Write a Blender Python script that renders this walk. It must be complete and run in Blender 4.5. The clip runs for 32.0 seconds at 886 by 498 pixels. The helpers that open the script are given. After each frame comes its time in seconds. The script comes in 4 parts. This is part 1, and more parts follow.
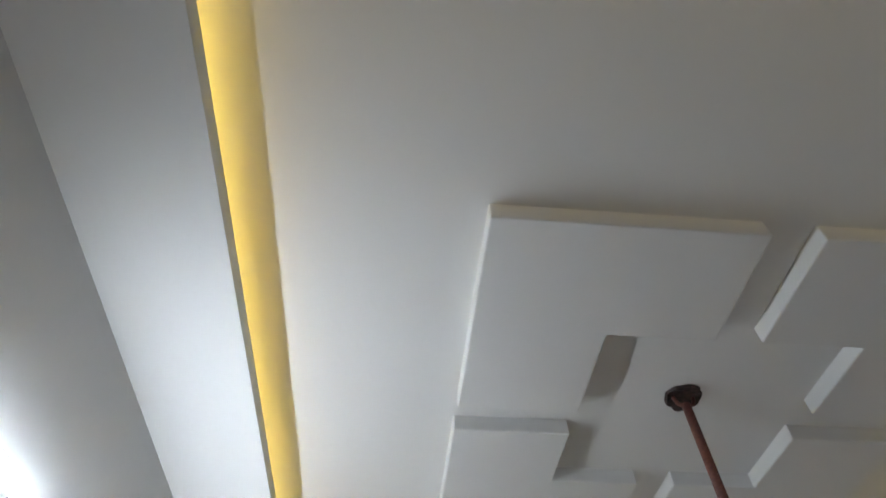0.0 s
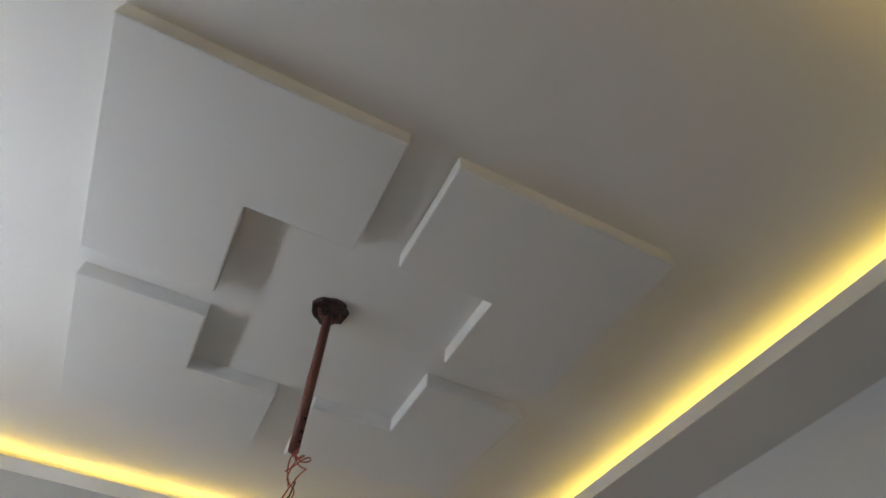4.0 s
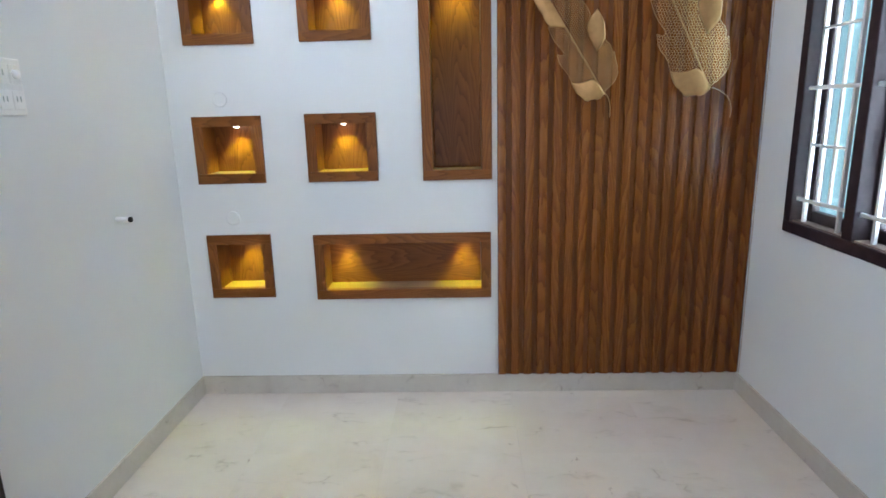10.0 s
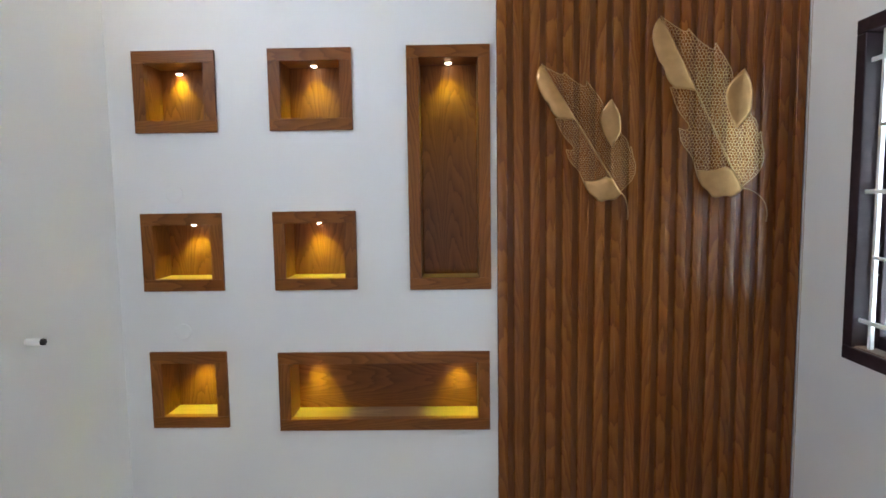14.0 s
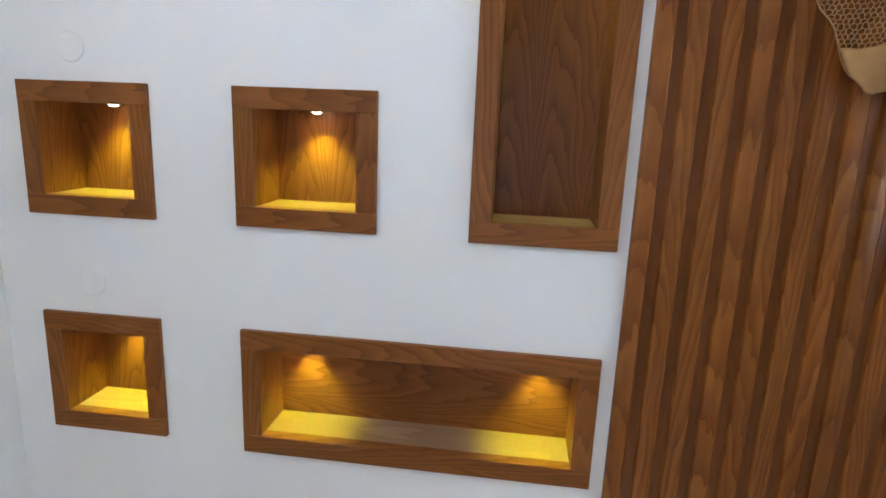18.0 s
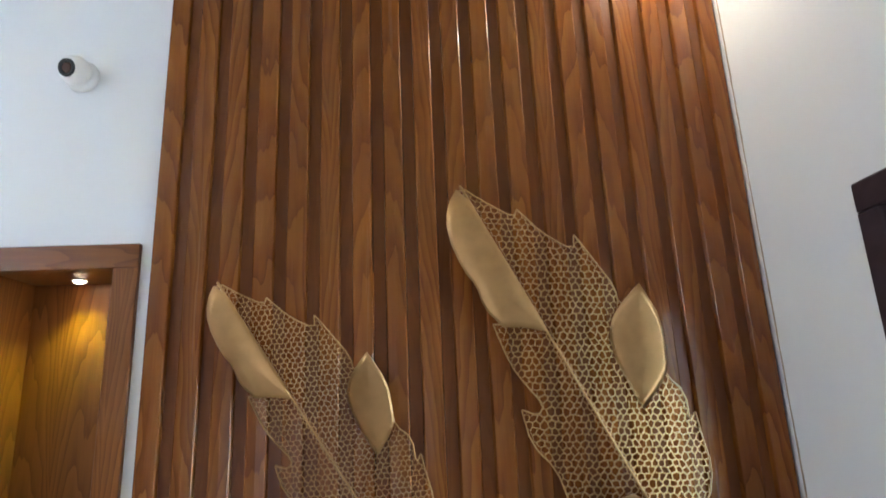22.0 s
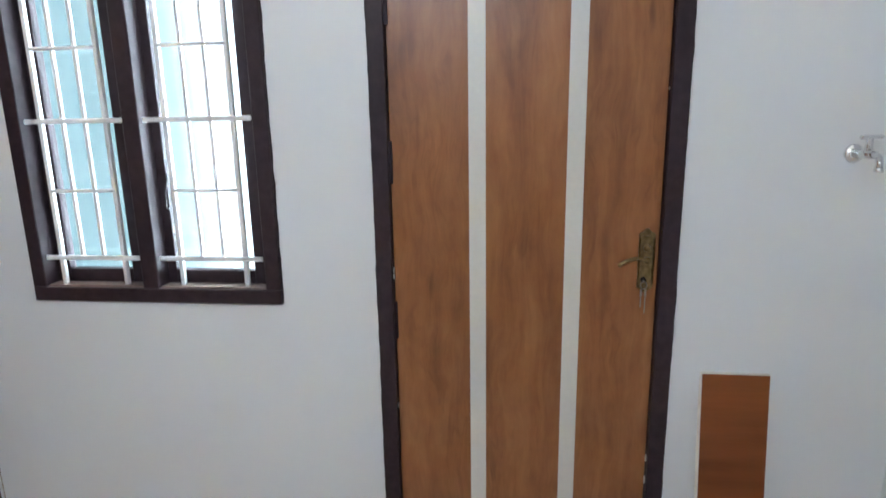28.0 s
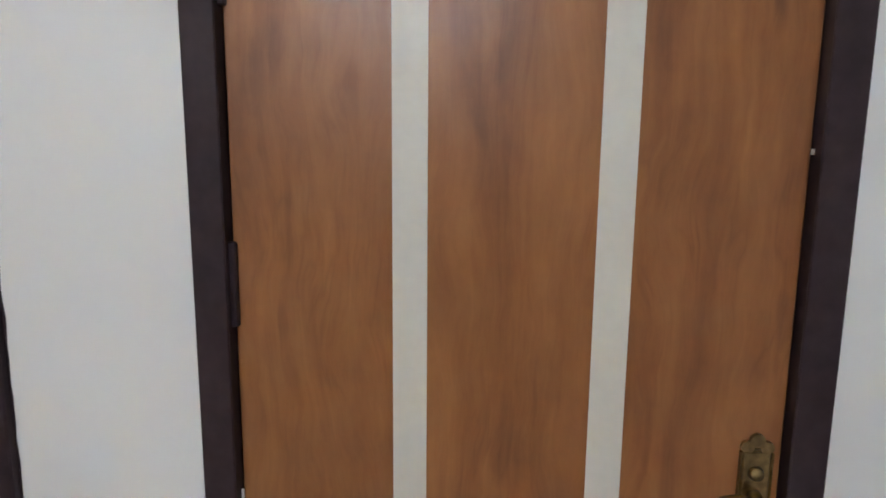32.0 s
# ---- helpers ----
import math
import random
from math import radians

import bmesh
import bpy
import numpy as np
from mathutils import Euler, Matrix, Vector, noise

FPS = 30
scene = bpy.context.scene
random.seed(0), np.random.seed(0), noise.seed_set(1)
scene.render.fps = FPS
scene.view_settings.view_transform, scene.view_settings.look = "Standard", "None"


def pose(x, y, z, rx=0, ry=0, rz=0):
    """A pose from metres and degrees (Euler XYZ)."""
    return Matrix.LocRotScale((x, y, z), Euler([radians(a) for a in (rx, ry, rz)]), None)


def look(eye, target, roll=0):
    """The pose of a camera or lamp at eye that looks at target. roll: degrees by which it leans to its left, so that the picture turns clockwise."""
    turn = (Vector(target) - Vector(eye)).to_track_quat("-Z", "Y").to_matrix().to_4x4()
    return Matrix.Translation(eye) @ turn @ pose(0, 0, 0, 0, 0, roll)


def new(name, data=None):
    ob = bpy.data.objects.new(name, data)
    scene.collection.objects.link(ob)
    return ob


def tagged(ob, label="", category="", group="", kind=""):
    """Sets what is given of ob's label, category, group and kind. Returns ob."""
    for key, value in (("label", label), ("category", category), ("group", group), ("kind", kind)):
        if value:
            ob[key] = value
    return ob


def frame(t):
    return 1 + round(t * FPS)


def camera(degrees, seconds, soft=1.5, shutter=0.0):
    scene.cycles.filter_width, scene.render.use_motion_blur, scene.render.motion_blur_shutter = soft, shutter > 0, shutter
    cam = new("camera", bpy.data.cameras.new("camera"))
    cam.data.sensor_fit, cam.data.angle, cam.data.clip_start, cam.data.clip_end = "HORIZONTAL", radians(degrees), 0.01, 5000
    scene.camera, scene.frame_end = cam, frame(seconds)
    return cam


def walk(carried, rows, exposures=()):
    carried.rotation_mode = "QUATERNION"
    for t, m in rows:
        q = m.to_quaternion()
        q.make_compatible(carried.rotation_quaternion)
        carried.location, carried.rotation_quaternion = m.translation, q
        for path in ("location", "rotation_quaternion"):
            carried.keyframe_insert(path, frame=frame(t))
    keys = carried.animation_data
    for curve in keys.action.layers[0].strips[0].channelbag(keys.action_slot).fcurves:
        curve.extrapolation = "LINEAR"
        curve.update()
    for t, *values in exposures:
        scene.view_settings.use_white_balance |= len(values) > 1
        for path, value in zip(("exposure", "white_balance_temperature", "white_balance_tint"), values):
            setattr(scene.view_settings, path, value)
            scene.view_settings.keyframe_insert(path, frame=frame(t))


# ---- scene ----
# ---------------------------------------------------------------- camera
cam = camera(74.08, 32.0, soft=1.6, shutter=0.12)
# seconds, x, y, z, yaw, pitch, roll
PATH = [
    (0, 0.638, -2.794, 2.001, -6.46, 51.71, -1.56),
    (0.5, 0.639, -2.867, 2.007, -5.67, 59.19, 1.41),
    (1, 0.674, -2.921, 2.003, -8.36, 60.87, 4.15),
    (1.5, 0.767, -2.927, 1.947, -26.38, 62.29, -4.38),
    (2, 0.747, -2.939, 1.979, -46.30, 57.72, -12.26),
    (2.5, 0.850, -2.924, 1.924, -45.74, 57.08, -5.09),
    (4.5, 1.332, -2.599, 1.873, -14.95, 46.70, 2.32),
    (5, 1.409, -2.525, 1.871, -3.89, 41.64, 1.30),
    (5.5, 1.460, -2.533, 1.854, 3.74, 37.80, -0.05),
    (6, 1.405, -2.572, 1.812, 5.39, 32.28, -0.40),
    (6.5, 1.380, -2.638, 1.766, 5.18, 23.58, -0.17),
    (7, 1.409, -2.726, 1.705, 4.52, 15.58, 0.83),
    (7.5, 1.462, -2.819, 1.710, 3.75, 4.06, 1.09),
    (8, 1.450, -2.870, 1.573, 2.93, -5.77, 0.51),
    (8.5, 1.410, -2.900, 1.444, 2.55, -13.19, -0.26),
    (9, 1.416, -2.920, 1.427, 2.52, -15.53, -0.84),
    (9.5, 1.422, -2.928, 1.423, 2.29, -15.50, -1.04),
    (10, 1.446, -2.936, 1.486, 2.12, -13.24, -1.47),
    (10.5, 1.476, -2.943, 1.574, 1.95, -9.95, -1.89),
    (11, 1.509, -2.977, 1.640, 2.08, -6.26, -2.08),
    (11.5, 1.506, -2.973, 1.611, 1.95, -5.20, -1.73),
    (12, 1.492, -2.936, 1.602, 1.86, -5.08, -1.53),
    (12.5, 1.474, -2.845, 1.592, 1.48, -5.12, -1.11),
    (13, 1.461, -2.744, 1.575, 1.15, -5.17, -0.82),
    (13.5, 1.447, -2.628, 1.543, 0.82, -5.23, -0.92),
    (15.5, 1.390, -1.826, 1.598, 3.34, -4.86, 0.04),
    (16, 1.382, -1.602, 1.630, 5.09, -2.60, -0.35),
    (16.5, 1.367, -1.451, 1.669, 5.86, -0.08, -0.15),
    (17, 1.336, -1.366, 1.656, 5.55, 0.49, 0.30),
    (17.5, 1.332, -1.345, 1.492, 5.95, -4.45, 2.08),
    (18, 1.352, -1.364, 1.432, 6.87, -12.51, 2.34),
    (18.5, 1.445, -1.343, 1.422, 7.31, -14.15, 2.07),
    (19, 1.563, -1.322, 1.320, 1.71, -19.41, 2.28),
    (19.5, 1.679, -1.348, 1.327, -3.56, -22.11, 2.84),
    (20, 1.892, -1.307, 1.432, -4.61, -23.01, 1.96),
    (20.5, 2.009, -1.161, 1.627, -6.54, -16.25, 0.19),
    (21, 2.124, -1.168, 1.682, -4.48, -3.36, -1.46),
    (21.5, 2.145, -1.174, 1.747, -4.17, 5.84, -2.42),
    (22, 2.151, -1.195, 1.826, -2.87, 14.34, -2.44),
    (22.5, 2.207, -1.264, 1.877, -0.92, 27.73, -1.54),
    (23, 2.194, -1.280, 1.878, -0.60, 31.71, 0.71),
    (23.5, 2.152, -1.303, 1.878, -0.69, 32.20, 2.39),
    (24, 2.097, -1.321, 1.871, -2.06, 32.02, 3.74),
    (24.5, 2.048, -1.439, 1.866, -10.20, 30.28, 4.50),
    (25, 1.955, -1.540, 1.858, -28.70, 26.52, 4.48),
    (25.5, 1.801, -1.626, 1.862, -50.70, 23.29, 4.31),
    (27.5, 1.195, -1.990, 1.692, -82.15, 1.14, -0.80),
    (28, 1.068, -1.963, 1.529, -83.43, -12.56, -0.99),
    (28.5, 1.034, -1.960, 1.445, -83.80, -23.34, -0.68),
    (29, 1.023, -1.973, 1.434, -83.55, -26.01, -0.99),
    (29.5, 1.036, -1.956, 1.448, -83.97, -25.61, -1.07),
    (30, 1.158, -1.959, 1.539, -83.80, -21.73, -0.68),
    (30.5, 1.312, -1.958, 1.575, -84.14, -16.90, 0.42),
    (31, 1.513, -1.972, 1.586, -84.27, -13.03, 0.86),
    (31.5, 1.746, -2.003, 1.590, -84.49, -10.08, 0.90),
    (32, 2.032, -1.981, 1.586, -85.46, -8.57, 0.50),
]
EXPOSURES = [(0, -0.40, 6700, 15), (1, -0.25, 7100, 15), (2.5, -0.15, 6900, 16), (4.5, -0.4, 6900, 18), (6, -0.45, 6900, 20), (7, -0.03, 6900, 22), (8, 0.45, 6100, 16), (9, 1.15, 5700, 14), (10, 1.1, 5700, 14), (11, 0.55, 5800, 16), (12.3, 0.58, 6000, 18), (13, 0.75, 6150, 18),
             (16.5, 0.87, 6000, 17), (18, 1.12, 6000, 18), (19, 1.22, 5850, 15), (20, 1.35, 5750, 13), (21, 1.55, 5800, 13), (23, 0.35, 6000, 16), (24, 0.35, 6050, 16), (25.5, 0.7, 6150, 17), (27.5, 0.85, 6000, 15), (28, 1.30, 5950, 15), (29, 1.35, 5800, 12), (30, 1.35, 5850, 13), (31, 1.20, 6250, 17), (32, 1.2, 6400, 17)]
walk(cam, [(t, pose(x, y, z, 90 + p, 0, a) @ pose(0, 0, 0, 0, 0, r)) for t, x, y, z, a, p, r in PATH], EXPOSURES)

# ---------------------------------------------------------------- the plan, in metres
W = 2.88          # room width, west wall at 0, east wall at W
S = -3.155        # south wall
H = 2.936         # soffit
UP = 3.045         # raised ceiling inside the tray
TX0, TX1, TY0, TY1 = 0.289, 2.572, -2.835, -0.333   # tray opening
LIP = 2.984
JAMB = 1.84       # end of the south wall, the passage lies west of it
TH = 0.22         # wall thickness
SK = 0.101        # skirting height

# ---------------------------------------------------------------- world and lamps
world = bpy.data.worlds.new("sky")
scene.world = world
world.use_nodes = True
wn = world.node_tree
sky = wn.nodes.new("ShaderNodeTexSky")
sky.sky_type, sky.sun_disc, sky.sun_elevation, sky.sun_rotation = "NISHITA", False, radians(50), radians(200)
wn.nodes["Background"].inputs[1].default_value = 0.10
wn.links.new(sky.outputs[0], wn.nodes["Background"].inputs[0])


def lamp(name, kind, m, power, colour, **more):
    data = bpy.data.lights.new(name, kind)
    data.energy, data.color = power, colour
    ob = new(name, data)
    ob.matrix_world = m
    for key, value in more.items():
        if key == "size": data.size = value
        if key == "size_y": data.shape, data.size_y = "RECTANGLE", value
        if key == "spot": data.spot_size = radians(value)
        if key == "blend": data.spot_blend = value
        if key == "soft": data.shadow_soft_size = value
    return ob


FILL = (0.86, 0.91, 1.0)
COVE = (1.0, 0.74, 0.15)
NICHE = (0.84, 1.0, 0.0)
# Added fill lamp at the passage end, out of view; no source known there.
lamp("passage_fill", "AREA", look((0.92, -6.62, 1.06), (1.1, -1.6, 0.1)), 9, FILL, size=1.3, size_y=2.05)
cz = 2.981
mx, my = (TX0 + TX1) / 2, (TY0 + TY1) / 2
for nm, x, y, long, watts in (("cove_north", mx, TY1 + 0.080, TX1 - TX0, 2.2), ("cove_south", mx, TY0 - 0.085, TX1 - TX0, 2.0),
                              ("cove_west", TX0 - 0.060, my, TY1 - TY0, 1.7), ("cove_east", TX1 + 0.085, my, TY1 - TY0, 2.3)):
    inward = Vector((mx - x, my - y, 0)).normalized()
    lamp(nm, "AREA", look((x, y, cz), Vector((x, y, cz + 0.8)) + inward * 0.46), watts, COVE, size=long, size_y=0.010)

# ---------------------------------------------------------------- materials


class Mat:
    """A node material with a few short cuts."""

    def __init__(self, name, rough=0.5, metal=0.0, colour=(0.8, 0.8, 0.8), coat=0.0, spec=0.5):
        self.m = bpy.data.materials.new(name)
        self.m.use_nodes = True
        self.t = self.m.node_tree
        self.b = self.t.nodes["Principled BSDF"]
        self.set("Base Color", (*colour, 1)), self.set("Roughness", rough), self.set("Metallic", metal)
        self.set("Coat Weight", coat), self.set("Specular IOR Level", spec), self.set("Coat Roughness", 0.19)

    def set(self, key, value):
        self.b.inputs[key].default_value = value

    def node(self, kind, **values):
        n = self.t.nodes.new("ShaderNode" + kind)
        for key, v in values.items():
            self.give(n.inputs[key.replace("_", " ")] if not key.startswith("i_") else n.inputs[int(key[2:])], v)
        return n

    def give(self, socket, v):
        if hasattr(v, "is_output"):
            self.t.links.new(v, socket)
        else:
            socket.default_value = v

    def math(self, op, a, b=0.0):
        n = self.t.nodes.new("ShaderNodeMath")
        n.operation = op
        self.give(n.inputs[0], a), self.give(n.inputs[1], b)
        return n.outputs[0]

    def place(self, scale=(1, 1, 1)):
        g = self.t.nodes.new("ShaderNodeNewGeometry")
        m = self.node("Mapping", Vector=g.outputs["Position"])
        m.inputs["Scale"].default_value = scale
        return m.outputs[0]

    def split(self):
        g = self.t.nodes.new("ShaderNodeNewGeometry")
        s = self.node("SeparateXYZ", Vector=g.outputs["Position"])
        return s.outputs

    def noise(self, where, scale, detail=3.0, rough=0.5, distort=0.0):
        n = self.node("TexNoise", Vector=where, Scale=scale, Detail=detail, Roughness=rough, Distortion=distort)
        return n.outputs[0]

    def ramp(self, fac, stops):
        n = self.t.nodes.new("ShaderNodeValToRGB")
        self.give(n.inputs[0], fac)
        el = n.color_ramp.elements
        while len(el) < len(stops):
            el.new(0.5)
        for e, (p, c) in zip(el, stops):
            e.position, e.color = p, (*c, 1)
        return n.outputs[0]

    def mix(self, fac, a, b, kind="MIX"):
        n = self.t.nodes.new("ShaderNodeMixRGB")
        n.blend_type = kind
        self.give(n.inputs[0], fac), self.give(n.inputs[1], a), self.give(n.inputs[2], b)
        return n.outputs[0]

    def colour(self, c):
        self.give(self.b.inputs["Base Color"], c)

    def bump(self, height, strength, depth=0.002):
        n = self.node("Bump", Strength=strength, Distance=depth, Height=height)
        self.t.links.new(n.outputs[0], self.b.inputs["Normal"])

    def rand(self):
        return self.t.nodes.new("ShaderNodeObjectInfo").outputs["Random"]


def paint(name, c, rough=0.6):
    k = Mat(name, rough, spec=0.35)
    big = k.noise(k.place(), 1.3, 3)
    k.colour(k.ramp(big, [(0.3, tuple(v * 0.965 for v in c)), (0.7, c)]))
    k.bump(k.noise(k.place(), 55, 4, 0.6), 0.10, 0.002)
    return k.m


def wood(name, dark, mid, light, along="z", wide=9.0, tall=1.15, bands=4.5, rough=0.35, coat=0.25):
    """Veneer whose rings are the contours of a long soft field: nested points, eyes and straight stretches."""
    k = Mat(name, rough, coat=coat, spec=0.22)
    co = k.t.nodes.new("ShaderNodeTexCoord")
    sx, sy, sz = k.node("SeparateXYZ", Vector=co.outputs["Object"]).outputs
    ax, cross = {"z": (sz, k.math("ADD", sx, sy)), "x": (sx, k.math("ADD", sz, sy)), "y": (sy, k.math("ADD", sz, sx))}[along]
    shift = k.math("MULTIPLY", k.rand(), 37.0)

    def field(c, a, detail, rough_, distort=0.0):
        v = k.node("CombineXYZ", X=k.math("MULTIPLY", cross, c), Y=k.math("ADD", k.math("MULTIPLY", ax, a), shift), Z=shift)
        return k.noise(v.outputs[0], 1.0, detail, rough_, distort)

    soft = field(wide, tall, 1.5, 0.40, 0.25)
    fine = field(wide * 4.5, tall * 1.8, 3.0, 0.6)
    fibre = field(230, 8, 2.0, 0.6)
    v = k.math("ADD", k.math("MULTIPLY", soft, bands * 2.2), k.math("MULTIPLY", fine, 0.16))
    rings = k.math("FRACT", v)
    half = k.math("MULTIPLY", k.math("SINE", k.math("MULTIPLY", k.math("FLOOR", v), 2.4)), 0.5)
    base = k.ramp(rings, [(0.0, dark), (0.03, tuple((a + b) / 2 for a, b in zip(dark, mid))), (0.22, mid), (0.66, light), (1.0, light)])
    deep = k.ramp(rings, [(0.0, dark), (0.25, tuple((a + b) / 2 for a, b in zip(dark, mid))), (0.7, mid), (1.0, mid)])
    base = k.mix(k.ramp(half, [(0.0, (0, 0, 0)), (0.45, (0.75, 0.75, 0.75))]), base, deep)
    base = k.mix(0.30, base, k.ramp(field(wide * 0.5, tall * 0.7, 2.0, 0.5), [(0.35, dark), (0.52, mid), (0.66, light)]))
    base = k.mix(0.10, base, k.ramp(fibre, [(0.35, dark), (0.65, light)]))
    tone = k.math("ADD", 0.86, k.math("MULTIPLY", k.rand(), 0.28))
    base = k.mix(1.0, base, k.node("CombineXYZ", X=tone, Y=tone, Z=tone).outputs[0], "MULTIPLY")
    k.colour(base)
    k.give(k.b.inputs["Roughness"], k.math("ADD", rough - 0.04, k.math("MULTIPLY", fine, 0.08)))
    k.bump(fibre, 0.05, 0.001)
    return k.m


def veneer(name, dark, mid, light, rough, coat, calm=1.0, along="z", own=False, sheet=0.118, crown=420.0, rise=6.0, spec=0.22):
    """Crown-cut veneer: nested arches in the middle of each sheet, straight grain at its edges; own: each piece is cut elsewhere."""
    k = Mat(name, rough, coat=coat, spec=spec)
    sx, sy, sz = k.split()
    ax, cross = {"z": (sz, k.math("ADD", sx, sy)), "x": (sx, k.math("ADD", sz, sy))}[along]
    if own:
        ax = k.math("ADD", ax, k.math("MULTIPLY", k.rand(), 23.0))
        cross = k.math("ADD", cross, k.math("MULTIPLY", k.rand(), 5.3))

    def field(c, a, detail, rough_, at=0.0):
        v = k.node("CombineXYZ", X=k.math("MULTIPLY", cross, c), Y=k.math("MULTIPLY", ax, a), Z=at)
        return k.noise(v.outputs[0], 1.0, detail, rough_)

    warp, wob = field(6.0, 1.5, 2.0, 0.5, 3.1), field(34.0, 6.0, 2.0, 0.5, k.math("MULTIPLY", k.rand(), 4.0))
    bent_ = k.math("ADD", cross, k.math("MULTIPLY", k.math("SUBTRACT", warp, 0.5), 0.10))
    d = k.math("SUBTRACT", k.math("PINGPONG", k.math("ADD", bent_, 0.06), sheet), 0.012)
    v = k.math("ADD", k.math("ADD", k.math("MULTIPLY", k.math("MULTIPLY", d, d), crown), k.math("MULTIPLY", ax, rise)),
               k.math("ADD", k.math("MULTIPLY", warp, 3.5), k.math("MULTIPLY", wob, 1.6)))
    rings = k.math("FRACT", v)
    odd = k.math("MULTIPLY", k.math("ADD", k.math("SINE", k.math("MULTIPLY", k.math("FLOOR", v), 2.4)), 1.0), 0.5)
    half = tuple((a + b) / 2 for a, b in zip(dark, mid))
    base = k.ramp(rings, [(0.0, light), (0.035, dark), (0.07, half), (0.30, mid), (0.75, light), (1.0, light)])
    soft = k.ramp(rings, [(0.0, mid), (0.06, half), (0.35, mid), (1.0, mid)])
    base = k.mix(k.math("ADD", k.math("MULTIPLY", odd, 0.50), 0.14), base, soft)
    streak, fibre = field(70.0, 1.6, 3.0, 0.6, 7.0), field(420.0, 9.0, 2.0, 0.6, sy)
    base = k.mix(0.14, base, k.ramp(streak, [(0.34, dark), (0.50, mid), (0.66, light)]))
    base = k.mix(0.12, base, k.ramp(field(4.0, 1.1, 2.0, 0.5, 1.7), [(0.36, half), (0.62, light)]))
    base = k.mix(0.10, base, k.ramp(fibre, [(0.35, dark), (0.65, light)]))
    base = k.mix(1.0 - calm, base, (*mid, 1))
    tone = k.math("ADD", 0.92, k.math("MULTIPLY", k.rand(), 0.16))
    base = k.mix(1.0, base, k.node("CombineXYZ", X=tone, Y=tone, Z=tone).outputs[0], "MULTIPLY")
    k.colour(base)
    k.give(k.b.inputs["Roughness"], k.math("ADD", rough - 0.04, k.math("MULTIPLY", streak, 0.08)))
    k.bump(fibre, 0.04, 0.001)
    return k.m


def door_wood(name, dark, mid, light):
    """Printed laminate: soft upright streaks and a few long knots."""
    k = Mat(name, 0.40, coat=0.08, spec=0.4)
    sx, sy, sz = k.split()
    swirl = k.noise(k.node("CombineXYZ", X=k.math("MULTIPLY", sy, 7), Y=k.math("MULTIPLY", sz, 3.2), Z=4.0).outputs[0], 1.0, 3.0, 0.5)
    bent_y = k.math("ADD", sy, k.math("MULTIPLY", swirl, 0.09))
    broad = k.noise(k.node("CombineXYZ", X=k.math("MULTIPLY", bent_y, 11), Y=k.math("MULTIPLY", sz, 1.4), Z=sx).outputs[0], 1.0, 5.0, 0.6, 0.5)
    streak = k.noise(k.node("CombineXYZ", X=k.math("MULTIPLY", bent_y, 48), Y=k.math("MULTIPLY", sz, 3.0), Z=sx).outputs[0], 1.0, 5.0, 0.65, 0.5)
    blot = k.noise(k.node("CombineXYZ", X=k.math("MULTIPLY", sy, 17), Y=k.math("MULTIPLY", sz, 9), Z=2.0).outputs[0], 1.0, 4.0, 0.6)
    base = k.ramp(broad, [(0.30, dark), (0.48, mid), (0.66, light)])
    base = k.mix(0.30, base, k.ramp(streak, [(0.34, dark), (0.64, light)]))
    base = k.mix(0.26, base, k.ramp(blot, [(0.32, dark), (0.52, mid), (0.70, light)]))
    cell = k.t.nodes.new("ShaderNodeTexVoronoi")
    place = k.node("CombineXYZ", X=k.math("MULTIPLY", k.math("ADD", sy, k.math("MULTIPLY", streak, 0.05)), 7.0), Y=k.math("MULTIPLY", sz, 1.7), Z=0.3)
    k.give(cell.inputs["Vector"], place.outputs[0])
    k.give(cell.inputs["Scale"], 1.0)
    near = k.ramp(cell.outputs["Distance"], [(0.0, (1, 1, 1)), (0.04, (0.7, 0.7, 0.7)), (0.11, (0, 0, 0))])
    keep = k.ramp(k.noise(place.outputs[0], 1.3, 1.0), [(0.42, (0, 0, 0)), (0.50, (1, 1, 1))])
    knot = k.mix(1.0, near, keep, "MULTIPLY")
    base = k.mix(k.math("MULTIPLY", knot, 0.65), base, (dark[0] * 0.5, dark[1] * 0.45, dark[2] * 0.5, 1))
    crack = k.ramp(k.math("ABSOLUTE", k.math("SUBTRACT", k.noise(k.node("CombineXYZ", X=k.math("MULTIPLY", bent_y, 15), Y=k.math("MULTIPLY", sz, 2.6), Z=9.0).outputs[0], 1.0, 3.0, 0.6), 0.5)), [(0.0, (1, 1, 1)), (0.02, (0.5, 0.5, 0.5)), (0.06, (0, 0, 0))])
    where = k.ramp(k.noise(k.node("CombineXYZ", X=k.math("MULTIPLY", sy, 6), Y=k.math("MULTIPLY", sz, 3.1), Z=5.0).outputs[0], 1.0, 2.0), [(0.52, (0, 0, 0)), (0.64, (1, 1, 1))])
    base = k.mix(k.math("MULTIPLY", k.mix(1.0, crack, where, "MULTIPLY"), 0.24), base, (dark[0] * 0.55, dark[1] * 0.5, dark[2] * 0.5, 1))
    k.colour(base)
    k.bump(streak, 0.04, 0.001)
    return k.m


